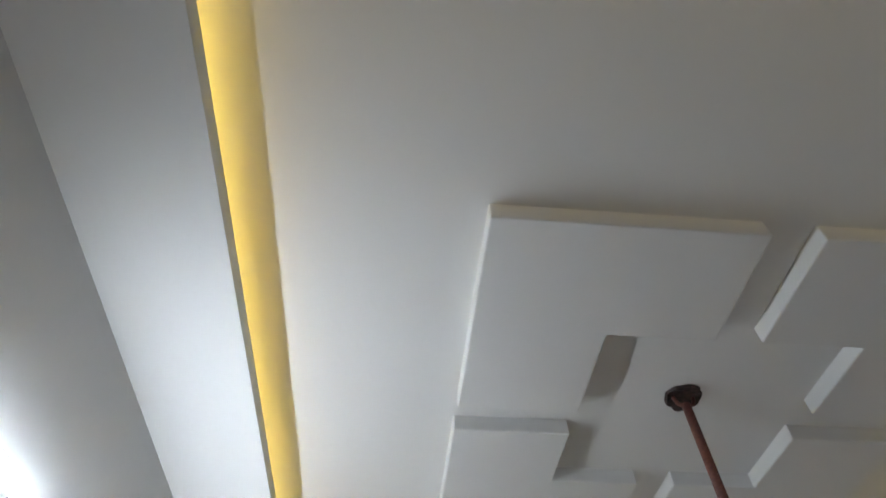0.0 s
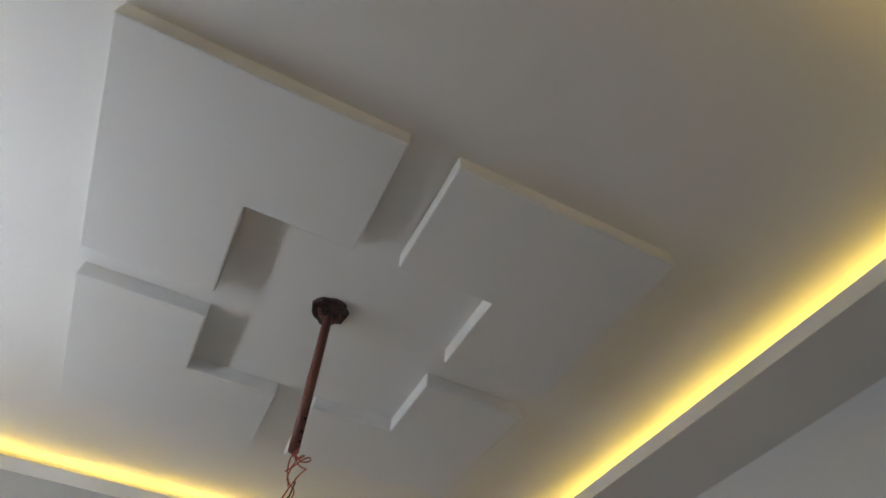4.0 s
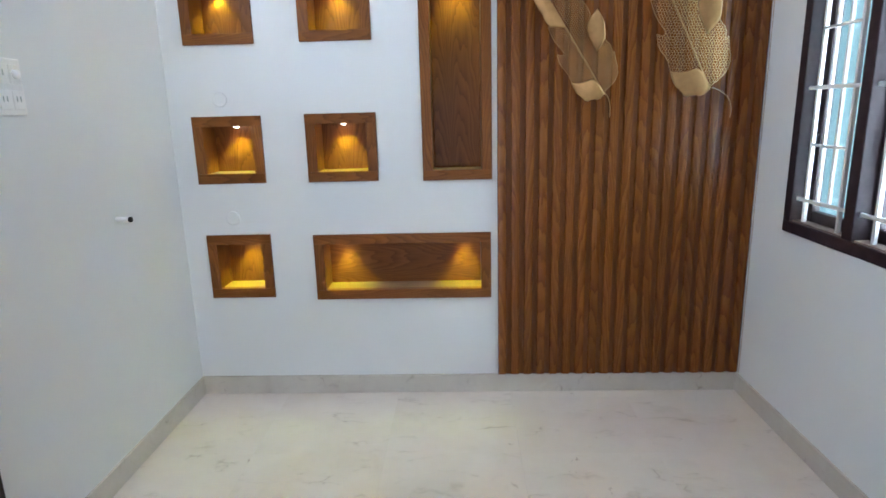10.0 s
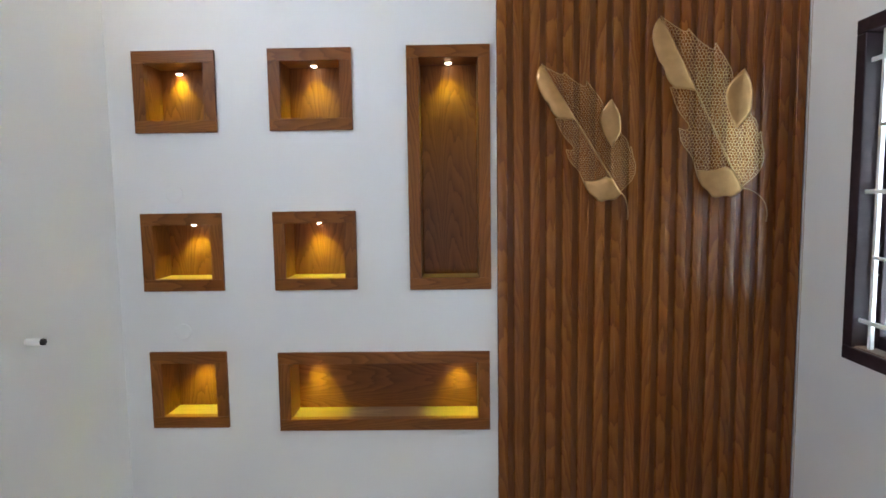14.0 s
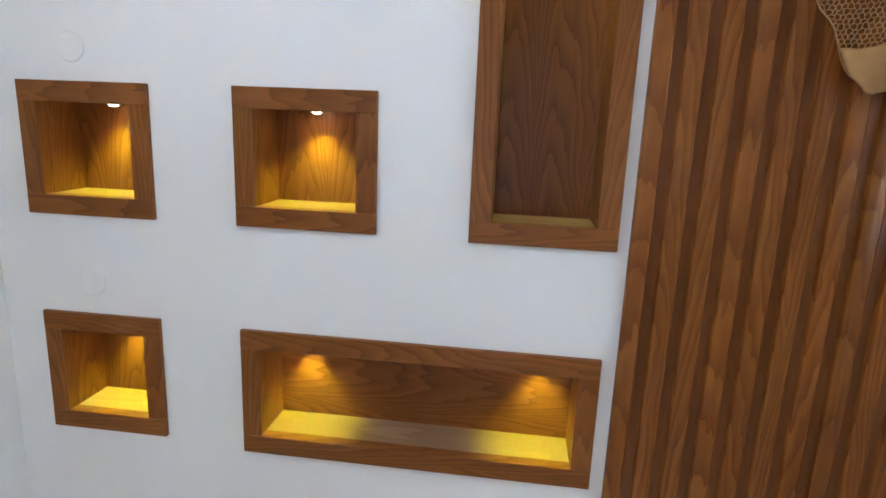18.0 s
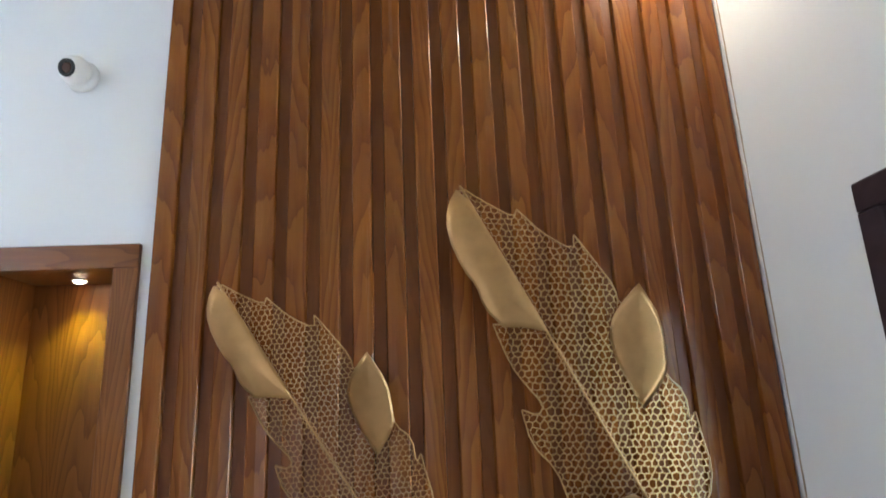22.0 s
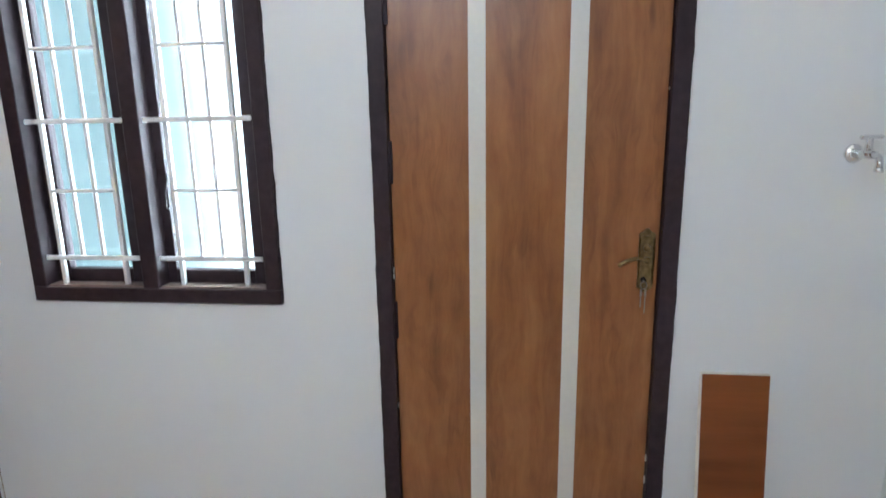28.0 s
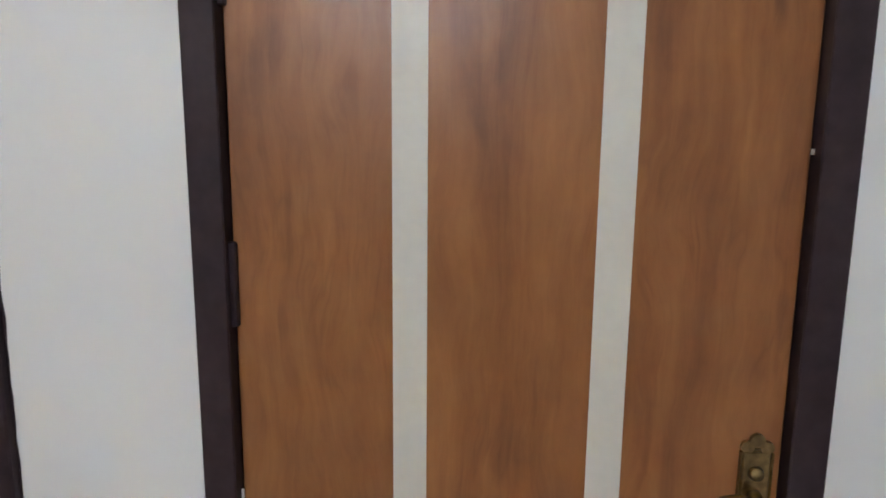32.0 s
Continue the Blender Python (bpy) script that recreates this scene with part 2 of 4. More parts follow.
def marble(name, light, warm, vein, rough=0.08, scale=1.0, own=False, veins=1.0):
    """Printed marble: soft clouds, a few broken slanting veins and dark flecks; own: each tile is cut from another part of the print."""
    k = Mat(name, rough, spec=0.72)
    p = k.place((scale, scale, scale))
    if own:
        shift = k.math("MULTIPLY", k.rand(), 41.0)
        p = k.node("VectorMath", i_0=p, i_1=k.node("CombineXYZ", X=shift, Y=shift, Z=shift).outputs[0]).outputs[0]
    cloud = k.noise(p, 2.2, 5, 0.55, 0.5)
    fine = k.noise(p, 11, 6, 0.65, 0.4)
    base = k.ramp(cloud, [(0.34, warm), (0.60, light)])
    base = k.mix(0.30, base, k.ramp(fine, [(0.35, warm), (0.65, light)]))
    for turn_by, size, low, strength, width in ((36, 1.5, 0.53, 0.75, 0.010), (12, 1.3, 0.57, 0.60, 0.009), (65, 1.1, 0.57, 0.40, 0.016)):
        turn = k.node("Mapping", Vector=p)
        turn.inputs["Rotation"].default_value = (0, 0, radians(turn_by))
        turn.inputs["Location"].default_value = (turn_by * 0.31, 0.7, 0.0)
        turn.inputs["Scale"].default_value = (1.0, 2.2, 1.0)
        v = k.noise(turn.outputs[0], size, 4, 0.55, 0.25)
        line = k.ramp(k.math("ABSOLUTE", k.math("SUBTRACT", v, 0.5)), [(0.0, (1, 1, 1)), (width * 0.4, (0.5, 0.5, 0.5)), (width, (0, 0, 0))])
        mask = k.ramp(k.noise(turn.outputs[0], 3.8, 4, 0.6), [(low, (0, 0, 0)), (low + 0.12, (1, 1, 1))])
        halo = k.ramp(k.math("ABSOLUTE", k.math("SUBTRACT", v, 0.5)), [(0.0, (1, 1, 1)), (width * 5, (0, 0, 0))])
        base = k.mix(k.math("MULTIPLY", k.mix(1.0, halo, mask, "MULTIPLY"), 0.16 * strength * veins), base, (*vein, 1))
        base = k.mix(k.math("MULTIPLY", k.mix(1.0, line, mask, "MULTIPLY"), strength * veins), base, (*vein, 1))
    spot = k.ramp(k.noise(p, 10.0, 4, 0.65, 0.4), [(0.69, (0, 0, 0)), (0.76, (1, 1, 1))])
    base = k.mix(k.math("MULTIPLY", spot, 0.6), base, (*vein, 1))
    smudge = k.ramp(k.noise(p, 3.4, 4, 0.6, 0.6), [(0.60, (0, 0, 0)), (0.74, (1, 1, 1))])
    base = k.mix(k.math("MULTIPLY", smudge, 0.22 * veins), base, (*vein, 1))
    k.colour(base)
    k.give(k.b.inputs["Roughness"], k.math("ADD", rough, k.math("MULTIPLY", fine, 0.03)))
    return k.m


def plain(name, c, rough=0.4, metal=0.0, coat=0.0, grain=60.0, vary=0.10, spec=0.5):
    k = Mat(name, rough, metal, c, coat, spec)
    n = k.noise(k.place(), grain, 4)
    k.colour(k.ramp(n, [(0.3, tuple(v * (1 - vary) for v in c)), (0.7, tuple(min(1, v * (1 + vary)) for v in c))]))
    k.give(k.b.inputs["Roughness"], k.math("ADD", rough - 0.04, k.math("MULTIPLY", n, 0.08)))
    return k.m


def glow(name, c, strength):
    k = Mat(name, 0.5, colour=c)
    k.set("Emission Color", (*c, 1)), k.set("Emission Strength", strength)
    return k.m


WALL = paint("wall_paint", (0.785, 0.785, 0.785))
CEIL = paint("ceiling_paint", (0.82, 0.82, 0.81), 0.7)
VENEER = veneer("teak_veneer", (0.078, 0.0190, 0.0040), (0.166, 0.0490, 0.0086), (0.247, 0.0875, 0.0165), 0.26, 0.18)
# Plainer teak for the backing; the shade between slats is put into its colour.
GROOVE_SHADED = veneer("teak_groove_shaded", (0.088, 0.0228, 0.0041), (0.127, 0.0375, 0.0064), (0.156, 0.0510, 0.0090), 0.32, 0.08, 0.5)
NWOODZ = veneer("teak_upright", (0.074, 0.0200, 0.0042), (0.168, 0.0550, 0.0105), (0.245, 0.0890, 0.0175), 0.40, 0.04, along="z", own=True, sheet=0.075, crown=900.0, rise=8.0)
NWOODX = veneer("teak_level", (0.074, 0.0200, 0.0042), (0.168, 0.0550, 0.0105), (0.245, 0.0890, 0.0175), 0.40, 0.04, along="x", own=True, sheet=0.075, crown=900.0, rise=8.0)
SHELFW = wood("tan_shelf", (0.26, 0.148, 0.078), (0.335, 0.202, 0.110), (0.385, 0.240, 0.135), "x", 7.0, 1.0, 1.4, 0.40, 0.08)
DOORW = door_wood("door_laminate", (0.155, 0.051, 0.017), (0.270, 0.102, 0.032), (0.365, 0.152, 0.051))
BOARDW = wood("offcut_laminate", (0.115, 0.030, 0.007), (0.205, 0.060, 0.015), (0.300, 0.098, 0.026), "y", 8.0, 0.5, 1.2, 0.30, 0.12)
CREAM = plain("cream_laminate", (0.66, 0.63, 0.57), 0.45, vary=0.02)
FRAME = plain("dark_brown_paint", (0.034, 0.0205, 0.0245), 0.50, grain=30, vary=0.25, spec=0.22)
FLOOR = marble("cream_marble", (0.745, 0.664, 0.608), (0.69, 0.600, 0.540), (0.235, 0.150, 0.098), 0.006, own=True, veins=0.55)
GROUT = plain("tile_joint", (0.66, 0.61, 0.55), 0.7)
SKIRT = marble("skirting_marble", (0.62, 0.57, 0.51), (0.54, 0.49, 0.43), (0.19, 0.13, 0.10), 0.12, 1.3, veins=0.8)
STEP = marble("threshold_marble", (0.72, 0.675, 0.62), (0.65, 0.60, 0.54), (0.25, 0.17, 0.12), 0.12, 1.7, veins=0.3)
WHITE = plain("white_plastic", (0.87, 0.85, 0.84), 0.3, vary=0.03)
STEELW = plain("white_enamel", (0.80, 0.79, 0.78), 0.35, vary=0.06)
BLACK = plain("black_metal", (0.02, 0.018, 0.018), 0.45, 0.3)
LENS = plain("lens_brown", (0.10, 0.055, 0.04), 0.15)
CHROME = plain("chrome", (0.75, 0.76, 0.78), 0.10, 1.0, vary=0.04)
KEYM = plain("dull_steel", (0.30, 0.28, 0.24), 0.35, 1.0)
BRASS = plain("antique_brass", (0.23, 0.165, 0.075), 0.30, 1.0, grain=90, vary=0.3)
GOLD = plain("pale_gold_metal", (0.42, 0.245, 0.098), 0.33, 0.80, grain=25, vary=0.12)
RUST = plain("rust_primer", (0.16, 0.055, 0.040), 0.55, grain=120, vary=0.3)
WIRER = plain("red_wire", (0.42, 0.07, 0.05), 0.4)
# Near-black: shade in holes and slots put into colour; also the dark wire tail.
HOLE_AND_WIRE = plain("hole_shade_and_wire", (0.018, 0.013, 0.012), 0.8)
PVC = plain("grey_pvc", (0.42, 0.44, 0.43), 0.35)
PVCD = plain("dark_grey_pvc", (0.085, 0.090, 0.105), 0.3)
RAW = plain("raw_edge", (0.80, 0.76, 0.69), 0.6)
SEAL = plain("tan_sealant", (0.40, 0.31, 0.22), 0.6, vary=0.25)
DUST = plain("dusty_brown", (0.20, 0.145, 0.12), 0.6, vary=0.25)
LED = glow("warm_panel", (1.0, 0.86, 0.58), 66.0)
TUBE = glow("cool_tube", (0.76, 0.90, 1.0), 92.0)
SPOTG = glow("warm_spot", (1.0, 0.86, 0.55), 30.0)
OUTSIDE = Mat("bright_outside", 0.9, colour=(0.1, 0.1, 0.1))
hazy = OUTSIDE.math("MULTIPLY", OUTSIDE.math("ADD", OUTSIDE.split()[1], 2.0), 0.3333)
tone = OUTSIDE.ramp(hazy, [(0.37, (0.93, 0.98, 1.0)), (0.44, (0.20, 0.235, 0.24)), (0.525, (0.050, 0.068, 0.069)), (0.68, (0.031, 0.049, 0.050)), (0.74, (0.036, 0.054, 0.055)), (0.86, (0.046, 0.070, 0.072))])
fold = OUTSIDE.math("ADD", 0.75, OUTSIDE.math("MULTIPLY", OUTSIDE.noise(OUTSIDE.place((1, 9, 0.3)), 1.5, 2), 0.5))
OUTSIDE.give(OUTSIDE.b.inputs["Emission Color"], OUTSIDE.mix(1.0, tone, OUTSIDE.node("CombineXYZ", X=fold, Y=fold, Z=fold).outputs[0], "MULTIPLY"))
# Glow raised on the unseen southern part, added to brighten wall and panel.
south_boost = OUTSIDE.ramp(hazy, [(0.30, (1, 1, 1)), (0.37, (0.30, 0.30, 0.30))])
OUTSIDE.give(OUTSIDE.b.inputs["Emission Strength"], OUTSIDE.math("MULTIPLY", south_boost, 14.0))
OUTSIDE = OUTSIDE.m
GLASS = Mat("window_glass", 0.05, colour=(0.80, 0.95, 0.95))
GLASS.set("Transmission Weight", 1.0), GLASS.set("IOR", 1.45)
GLASS = GLASS.m

# ---------------------------------------------------------------- building helpers


def place_mesh(name, bm, mat, parent=None, label="", smooth=False):
    me = bpy.data.meshes.new(name)
    bmesh.ops.recalc_face_normals(bm, faces=bm.faces[:])
    bm.to_mesh(me)
    bm.free()
    me.materials.append(mat)
    if smooth:
        me.polygons.foreach_set("use_smooth", [True] * len(me.polygons))
    ob = new(name, me)
    if parent is not None:
        ob.parent = parent
    if label:
        ob["label"] = label
    return ob


def part(name, bm, mat, parent, label="", smooth=False):
    return place_mesh(name, bm, mat, parent, label, smooth)


def box(bm, x0, x1, y0, y1, z0, z1, bevel=0.0, segments=1):
    made = bmesh.ops.create_cube(bm, size=1.0, matrix=Matrix.Translation(((x0 + x1) / 2, (y0 + y1) / 2, (z0 + z1) / 2))
                                 @ Matrix.Diagonal((abs(x1 - x0), abs(y1 - y0), abs(z1 - z0), 1)))
    if bevel:
        edges = list({e for v in made["verts"] for e in v.link_edges})
        bmesh.ops.bevel(bm, geom=edges, offset=bevel, segments=segments, profile=0.5, affect="EDGES")
    return bm


def boxed(x0, x1, y0, y1, z0, z1, bevel=0.0, segments=1):
    return box(bmesh.new(), x0, x1, y0, y1, z0, z1, bevel, segments)


def rod(bm, a, b, r, sides=12, r2=None, caps=True):
    a, b = Vector(a), Vector(b)
    d = b - a
    m = Matrix.Translation((a + b) / 2) @ d.to_track_quat("Z", "Y").to_matrix().to_4x4()
    bmesh.ops.create_cone(bm, cap_ends=caps, segments=sides, radius1=r, radius2=r if r2 is None else r2, depth=d.length, matrix=m)
    return bm


def lathe(profile, m, sides=24):
    """A turned body from pairs of radius and height."""
    bm = bmesh.new()
    rings = []
    for r, h in profile:
        rings.append([bm.verts.new(m @ Vector((r * math.cos(6.28318 * i / sides), r * math.sin(6.28318 * i / sides), h))) for i in range(sides)])
    for a, b in zip(rings, rings[1:]):
        for i in range(sides):
            bm.faces.new((a[i], a[(i + 1) % sides], b[(i + 1) % sides], b[i]))
    for ring in (rings[0], rings[-1]):
        bm.faces.new(ring)
    bmesh.ops.remove_doubles(bm, verts=bm.verts[:], dist=1e-5)
    return bm


def bent(points, r, sides=8):
    """A tube along points."""
    pts = [Vector(p) for p in points]
    bm = bmesh.new()
    rings = []
    side = None
    for i, p in enumerate(pts):
        d = (pts[min(i + 1, len(pts) - 1)] - pts[max(i - 1, 0)]).normalized()
        if side is None:
            side = d.orthogonal().normalized()
        side = (side - d * side.dot(d)).normalized()
        up = d.cross(side)
        rings.append([bm.verts.new(p + r * (math.cos(6.28318 * k / sides) * side + math.sin(6.28318 * k / sides) * up)) for k in range(sides)])
    for a, b in zip(rings, rings[1:]):
        for k in range(sides):
            bm.faces.new((a[k], a[(k + 1) % sides], b[(k + 1) % sides], b[k]))
    bm.faces.new(rings[0]), bm.faces.new(rings[-1])
    return bm


def thing(name, label, category, at=(0, 0, 0), group=""):
    ob = new(name)
    ob.empty_display_size = 0.05
    ob.location = at
    return tagged(ob, label, category, group)


def seat(root):
    """Moves the parts of a thing so that they keep their place although its empty stands at its base."""
    bpy.context.view_layer.update()
    for ob in root.children:
        ob.matrix_parent_inverse = Matrix.Translation(-Vector(root.location))
    return root


def holed_wall(name, axis, face, back, u0, u1, v0, v1, holes, mat):
    """A wall with real openings: axis is its normal; u runs level, v up; holes are u0, u1, v0, v1."""
    us = sorted({u0, u1, *[h[0] for h in holes], *[h[1] for h in holes]})
    vs = sorted({v0, v1, *[h[2] for h in holes], *[h[3] for h in holes]})
    bm = bmesh.new()
    known = {}

    def vert(d, u, v):
        key = (d, u, v)
        if key not in known:
            known[key] = bm.verts.new((d, u, v) if axis == "x" else (u, d, v))
        return known[key]

    def solid(i, j):
        if not (0 <= i < len(us) - 1 and 0 <= j < len(vs) - 1):
            return False
        cu, cv = (us[i] + us[i + 1]) / 2, (vs[j] + vs[j + 1]) / 2
        return not any(h[0] < cu < h[1] and h[2] < cv < h[3] for h in holes)

    for i in range(len(us) - 1):
        for j in range(len(vs) - 1):
            if not solid(i, j):
                continue
            a, b, c, d = us[i], us[i + 1], vs[j], vs[j + 1]
            for s in (face, back):
                bm.faces.new([vert(s, *q) for q in ((a, c), (b, c), (b, d), (a, d))])
            for (ii, jj), (p, q) in (((i - 1, j), ((a, c), (a, d))), ((i + 1, j), ((b, c), (b, d))),
                                     ((i, j - 1), ((a, c), (b, c))), ((i, j + 1), ((a, d), (b, d)))):
                if not solid(ii, jj):
                    bm.faces.new((vert(face, *p), vert(face, *q), vert(back, *q), vert(back, *p)))
    ob = place_mesh(name, bm, mat)
    return tagged(ob, kind="structure")


# ---------------------------------------------------------------- walls, floor, ceiling
FW = 0.05                                     # width of a niche frame
NICHES = [  # x0, x1, z0, z1 of the frame, lamps along x
    (0.112, 0.456, 1.821, 2.156, (0.250,)), (0.676, 1.022, 1.823, 2.157, (0.845,)),
    (0.110, 0.455, 1.154, 1.486, (0.295,)), (0.672, 1.024, 1.153, 1.488, (0.845,)),
    (0.116, 0.449, 0.552, 0.889, (0.295,)), (0.671, 1.583, 0.535, 0.881, (0.815, 1.45)),
    (1.248, 1.591, 1.149, 2.160, (1.42,))]
WY0, WY1, WZ0, WZ1 = -1.212, -0.318, 0.930, 2.138      # window frame
DY0, DY1, DZ0, DZ1 = -2.474, -1.538, 0.105, 2.137      # door frame
TOP = 3.12

wall_north = holed_wall("wall_north", "y", 0.0, 0.26, -TH, W + TH, -0.05, TOP,
                        [(a + 0.02, b - 0.02, c + 0.02, d - 0.02) for a, b, c, d, _ in NICHES], WALL)
tagged(wall_north, "white painted plaster wall with timber-lined niches", "wall")
wall_east = holed_wall("wall_east", "x", W, W + 0.112, S - TH, 0.0, -0.05, TOP,
                       [(WY0 + 0.01, WY1 - 0.01, WZ0 + 0.01, WZ1 - 0.01), (DY0 + 0.01, DY1 - 0.01, -0.05, DZ1 - 0.01)], WALL)
tagged(wall_east, "white painted plaster wall with window and door", "wall")
D2Y0, D2Y1 = -2.305, -1.387
wall_west = holed_wall("wall_west", "x", 0.0, -TH, -6.6, 0.0, -0.05, TOP, [(D2Y0 + 0.01, D2Y1 - 0.01, -0.05, DZ1 - 0.01)], WALL)
tagged(wall_west, "white painted plaster wall", "wall")
tagged(place_mesh("wall_south", boxed(JAMB, W, S - TH, S, -0.05, TOP), WALL), "white painted plaster wall ending at the passage", "wall", kind="structure")
tagged(place_mesh("header", boxed(0.0, JAMB, S - TH, S, H - 0.006, TOP), WALL), "white painted header over the passage", "wall", kind="structure")
tagged(place_mesh("wall_passage", boxed(JAMB, JAMB + 0.2, -6.6, S - TH, -0.05, TOP), WALL), "white painted passage wall", "wall", kind="structure")
# Unseen end wall, added with an opening that holds the fill lamp.
tagged(holed_wall("wall_passage_end", "y", -6.6, -6.8, -TH, JAMB + 0.2, -0.05, TOP, [(0.25, 1.59, -0.05, 2.12)], WALL), "added white passage end wall, out of view, with an opening for the fill lamp", "wall")
tagged(place_mesh("ceiling_passage", boxed(0.0, JAMB, -6.6, S - TH, H - 0.05, TOP), CEIL), "white painted passage ceiling", "ceiling", kind="structure")
tagged(place_mesh("floor", boxed(-TH, W + TH, -6.6, 0.26, -0.08, -0.0012), GROUT), "polished cream marble tile floor with brown veins", "floor", kind="structure")


def plate(bm, outline, z0, z1, bevel):
    """A flat ceiling plate from a level outline."""
    sub = bmesh.new()
    low = [sub.verts.new((x, y, z0)) for x, y in outline]
    high = [sub.verts.new((x, y, z1)) for x, y in outline]
    sub.faces.new(low), sub.faces.new(high)
    n = len(outline)
    rim = []
    for i in range(n):
        sub.faces.new((low[i], low[(i + 1) % n], high[(i + 1) % n], high[i]))
    bmesh.ops.recalc_face_normals(sub, faces=sub.faces[:])
    rim = [e for e in sub.edges if not all(abs(v.co.z - z1) < 1e-6 for v in e.verts)]
    bmesh.ops.bevel(sub, geom=rim, offset=bevel, segments=2, profile=0.5, affect="EDGES")
    me = bpy.data.meshes.new("tmp")
    sub.to_mesh(me)
    sub.free()
    bm.from_mesh(me)
    bpy.data.meshes.remove(me)


bm = bmesh.new()
# soffit ring, its lip, and the raised ceiling
LT = 0.012
for x0, x1, y0, y1 in ((0, W, TY1 + LT, 0), (0, W, S, TY0 - LT), (0, TX0 - LT, TY0 - LT, TY1 + LT), (TX1 + LT, W, TY0 - LT, TY1 + LT)):
    box(bm, x0, x1, y0, y1, H, H + 0.012)
for x0, x1, y0, y1 in ((TX0 - 0.012, TX1 + 0.012, TY1, TY1 + 0.012), (TX0 - 0.012, TX1 + 0.012, TY0 - 0.012, TY0),
                       (TX0 - 0.012, TX0, TY0, TY1), (TX1, TX1 + 0.012, TY0, TY1)):
    box(bm, x0, x1, y0, y1, H, LIP)
box(bm, 0, W, S, 0, UP, UP + 0.03)
# four dropped L plates round a square well
PX0, PX1, PY0, PY1 = 0.817, 2.161, -2.106, -0.80
CX0, CX1, CY0, CY1 = 1.155, 1.821, -1.775, -1.111
GX0, GX1, GY0, GY1, GE0, GE1 = 1.431, 1.552, -1.465, -1.362, -1.501, -1.384
PB = 2.996
plate(bm, [(PX0, PY0), (GX0, PY0), (GX0, CY0), (CX0, CY0), (CX0, GY0), (PX0, GY0)], PB, UP, 0.004)
plate(bm, [(GX1, PY0), (PX1, PY0), (PX1, GE0), (CX1, GE0), (CX1, CY0), (GX1, CY0)], PB, UP, 0.004)
plate(bm, [(PX0, GY1), (CX0, GY1), (CX0, CY1), (GX0, CY1), (GX0, PY1), (PX0, PY1)], PB, UP, 0.004)
plate(bm, [(CX1, GE1), (PX1, GE1), (PX1, PY1), (GX1, PY1), (GX1, CY1), (CX1, CY1)], PB, UP, 0.004)
tagged(place_mesh("ceiling", bm, CEIL), "white gypsum tray ceiling with dropped plates and cove", "ceiling", kind="structure")

# skirting
for nm, q in (("baseboard_north", (0, W, -0.012, 0)), ("baseboard_west", (0, 0.012, D2Y1, -0.012)), ("baseboard_west_south", (0, 0.012, S, D2Y0)),
              ("baseboard_east", (W - 0.012, W, DY1 + 0.018, -0.012)), ("baseboard_east_south", (W - 0.012, W, S, DY0 - 0.018)),
              ("baseboard_south", (JAMB, W - 0.012, S, S + 0.012))):
    tagged(place_mesh(nm, boxed(*q, 0, SK, 0.0015), SKIRT), "beige marble skirting", "baseboard", kind="structure")

# ---------------------------------------------------------------- niches
FRONT = -0.012
DEPTH = 0.14
for n, (x0, x1, z0, z1, lamps) in enumerate(NICHES):
    kind = "tall" if z1 - z0 > 0.6 else ("wide" if x1 - x0 > 0.6 else "square")
    nic = thing("wall_niche", f"{kind} teak-lined wall niche lit by a small warm spotlight", "niche", ((x0 + x1) / 2, 0, z0), "niches in the wall")
    a, b, c, d = x0 + FW, x1 - FW, z0 + FW, z1 - FW
    part("frame_top", boxed(x0, x1, FRONT, 0.022, d, z1, 0.0012), NWOODX, nic)
    part("frame_bottom", boxed(x0, x1, FRONT, 0.022, z0, c, 0.0012), NWOODX, nic)
    part("frame_side", boxed(x0, a, FRONT + 0.0006, 0.022, c, d, 0.0012), NWOODZ, nic)
    part("frame_side", boxed(b, x1, FRONT + 0.0006, 0.022, c, d, 0.0012), NWOODZ, nic)
    t = 0.012
    part("back_panel", boxed(a - t, b + t, DEPTH, DEPTH + t, c - t, d + t), NWOODX if kind == "wide" else NWOODZ, nic)
    part("side_lining", boxed(a - t, a, 0.022, DEPTH, c, d), NWOODZ, nic)
    part("side_lining", boxed(b, b + t, 0.022, DEPTH, c, d), NWOODZ, nic)
    part("top_lining", boxed(a - t, b + t, 0.022, DEPTH, d, d + t), NWOODX, nic)
    part("shelf", boxed(a - t, b + t, 0.022, DEPTH, c - t, c), SHELFW, nic, "pale tan shelf")
    for lx in lamps:
        ly, d = (0.122, z1 - FW - 0.016) if n == 0 else (0.092, z1 - FW)
        spot = part("spotlight", lathe([(0.0145, 0.0), (0.0160, -0.002), (0.0150, -0.004), (0.0130, -0.0035), (0.0125, 0.0)], Matrix.Translation((lx, ly, d)), 20), STEELW, nic, "thin round spotlight rim", True)
        part("diffuser", lathe([(0.0, -0.0005), (0.0110, -0.0005), (0.0105, -0.0045), (0.0080, -0.0065), (0.0, -0.0072)], Matrix.Translation((lx, ly, d)), 16), SPOTG, spot, "glowing warm diffuser", True)
        lamp("niche_spot", "SPOT", look((lx, ly, d - 0.012), (lx, ly + 0.004, c)), 3.4, NICHE, spot=84 if kind == "wide" else 98, blend=0.8, soft=0.012)
    seat(nic)

# ---------------------------------------------------------------- fluted timber panel
PL, PR, PZ0, PZ1 = 1.618, W - 0.004, SK + 0.002, H - 0.002
panel = thing("fluted_panel", "glossy teak veneer wall panel with upright flutes", "wall panel", ((PL + PR) / 2, 0, PZ0))
part("backing", boxed(PL, PR, -0.008, -0.0005, PZ0, PZ1), GROOVE_SHADED, panel)
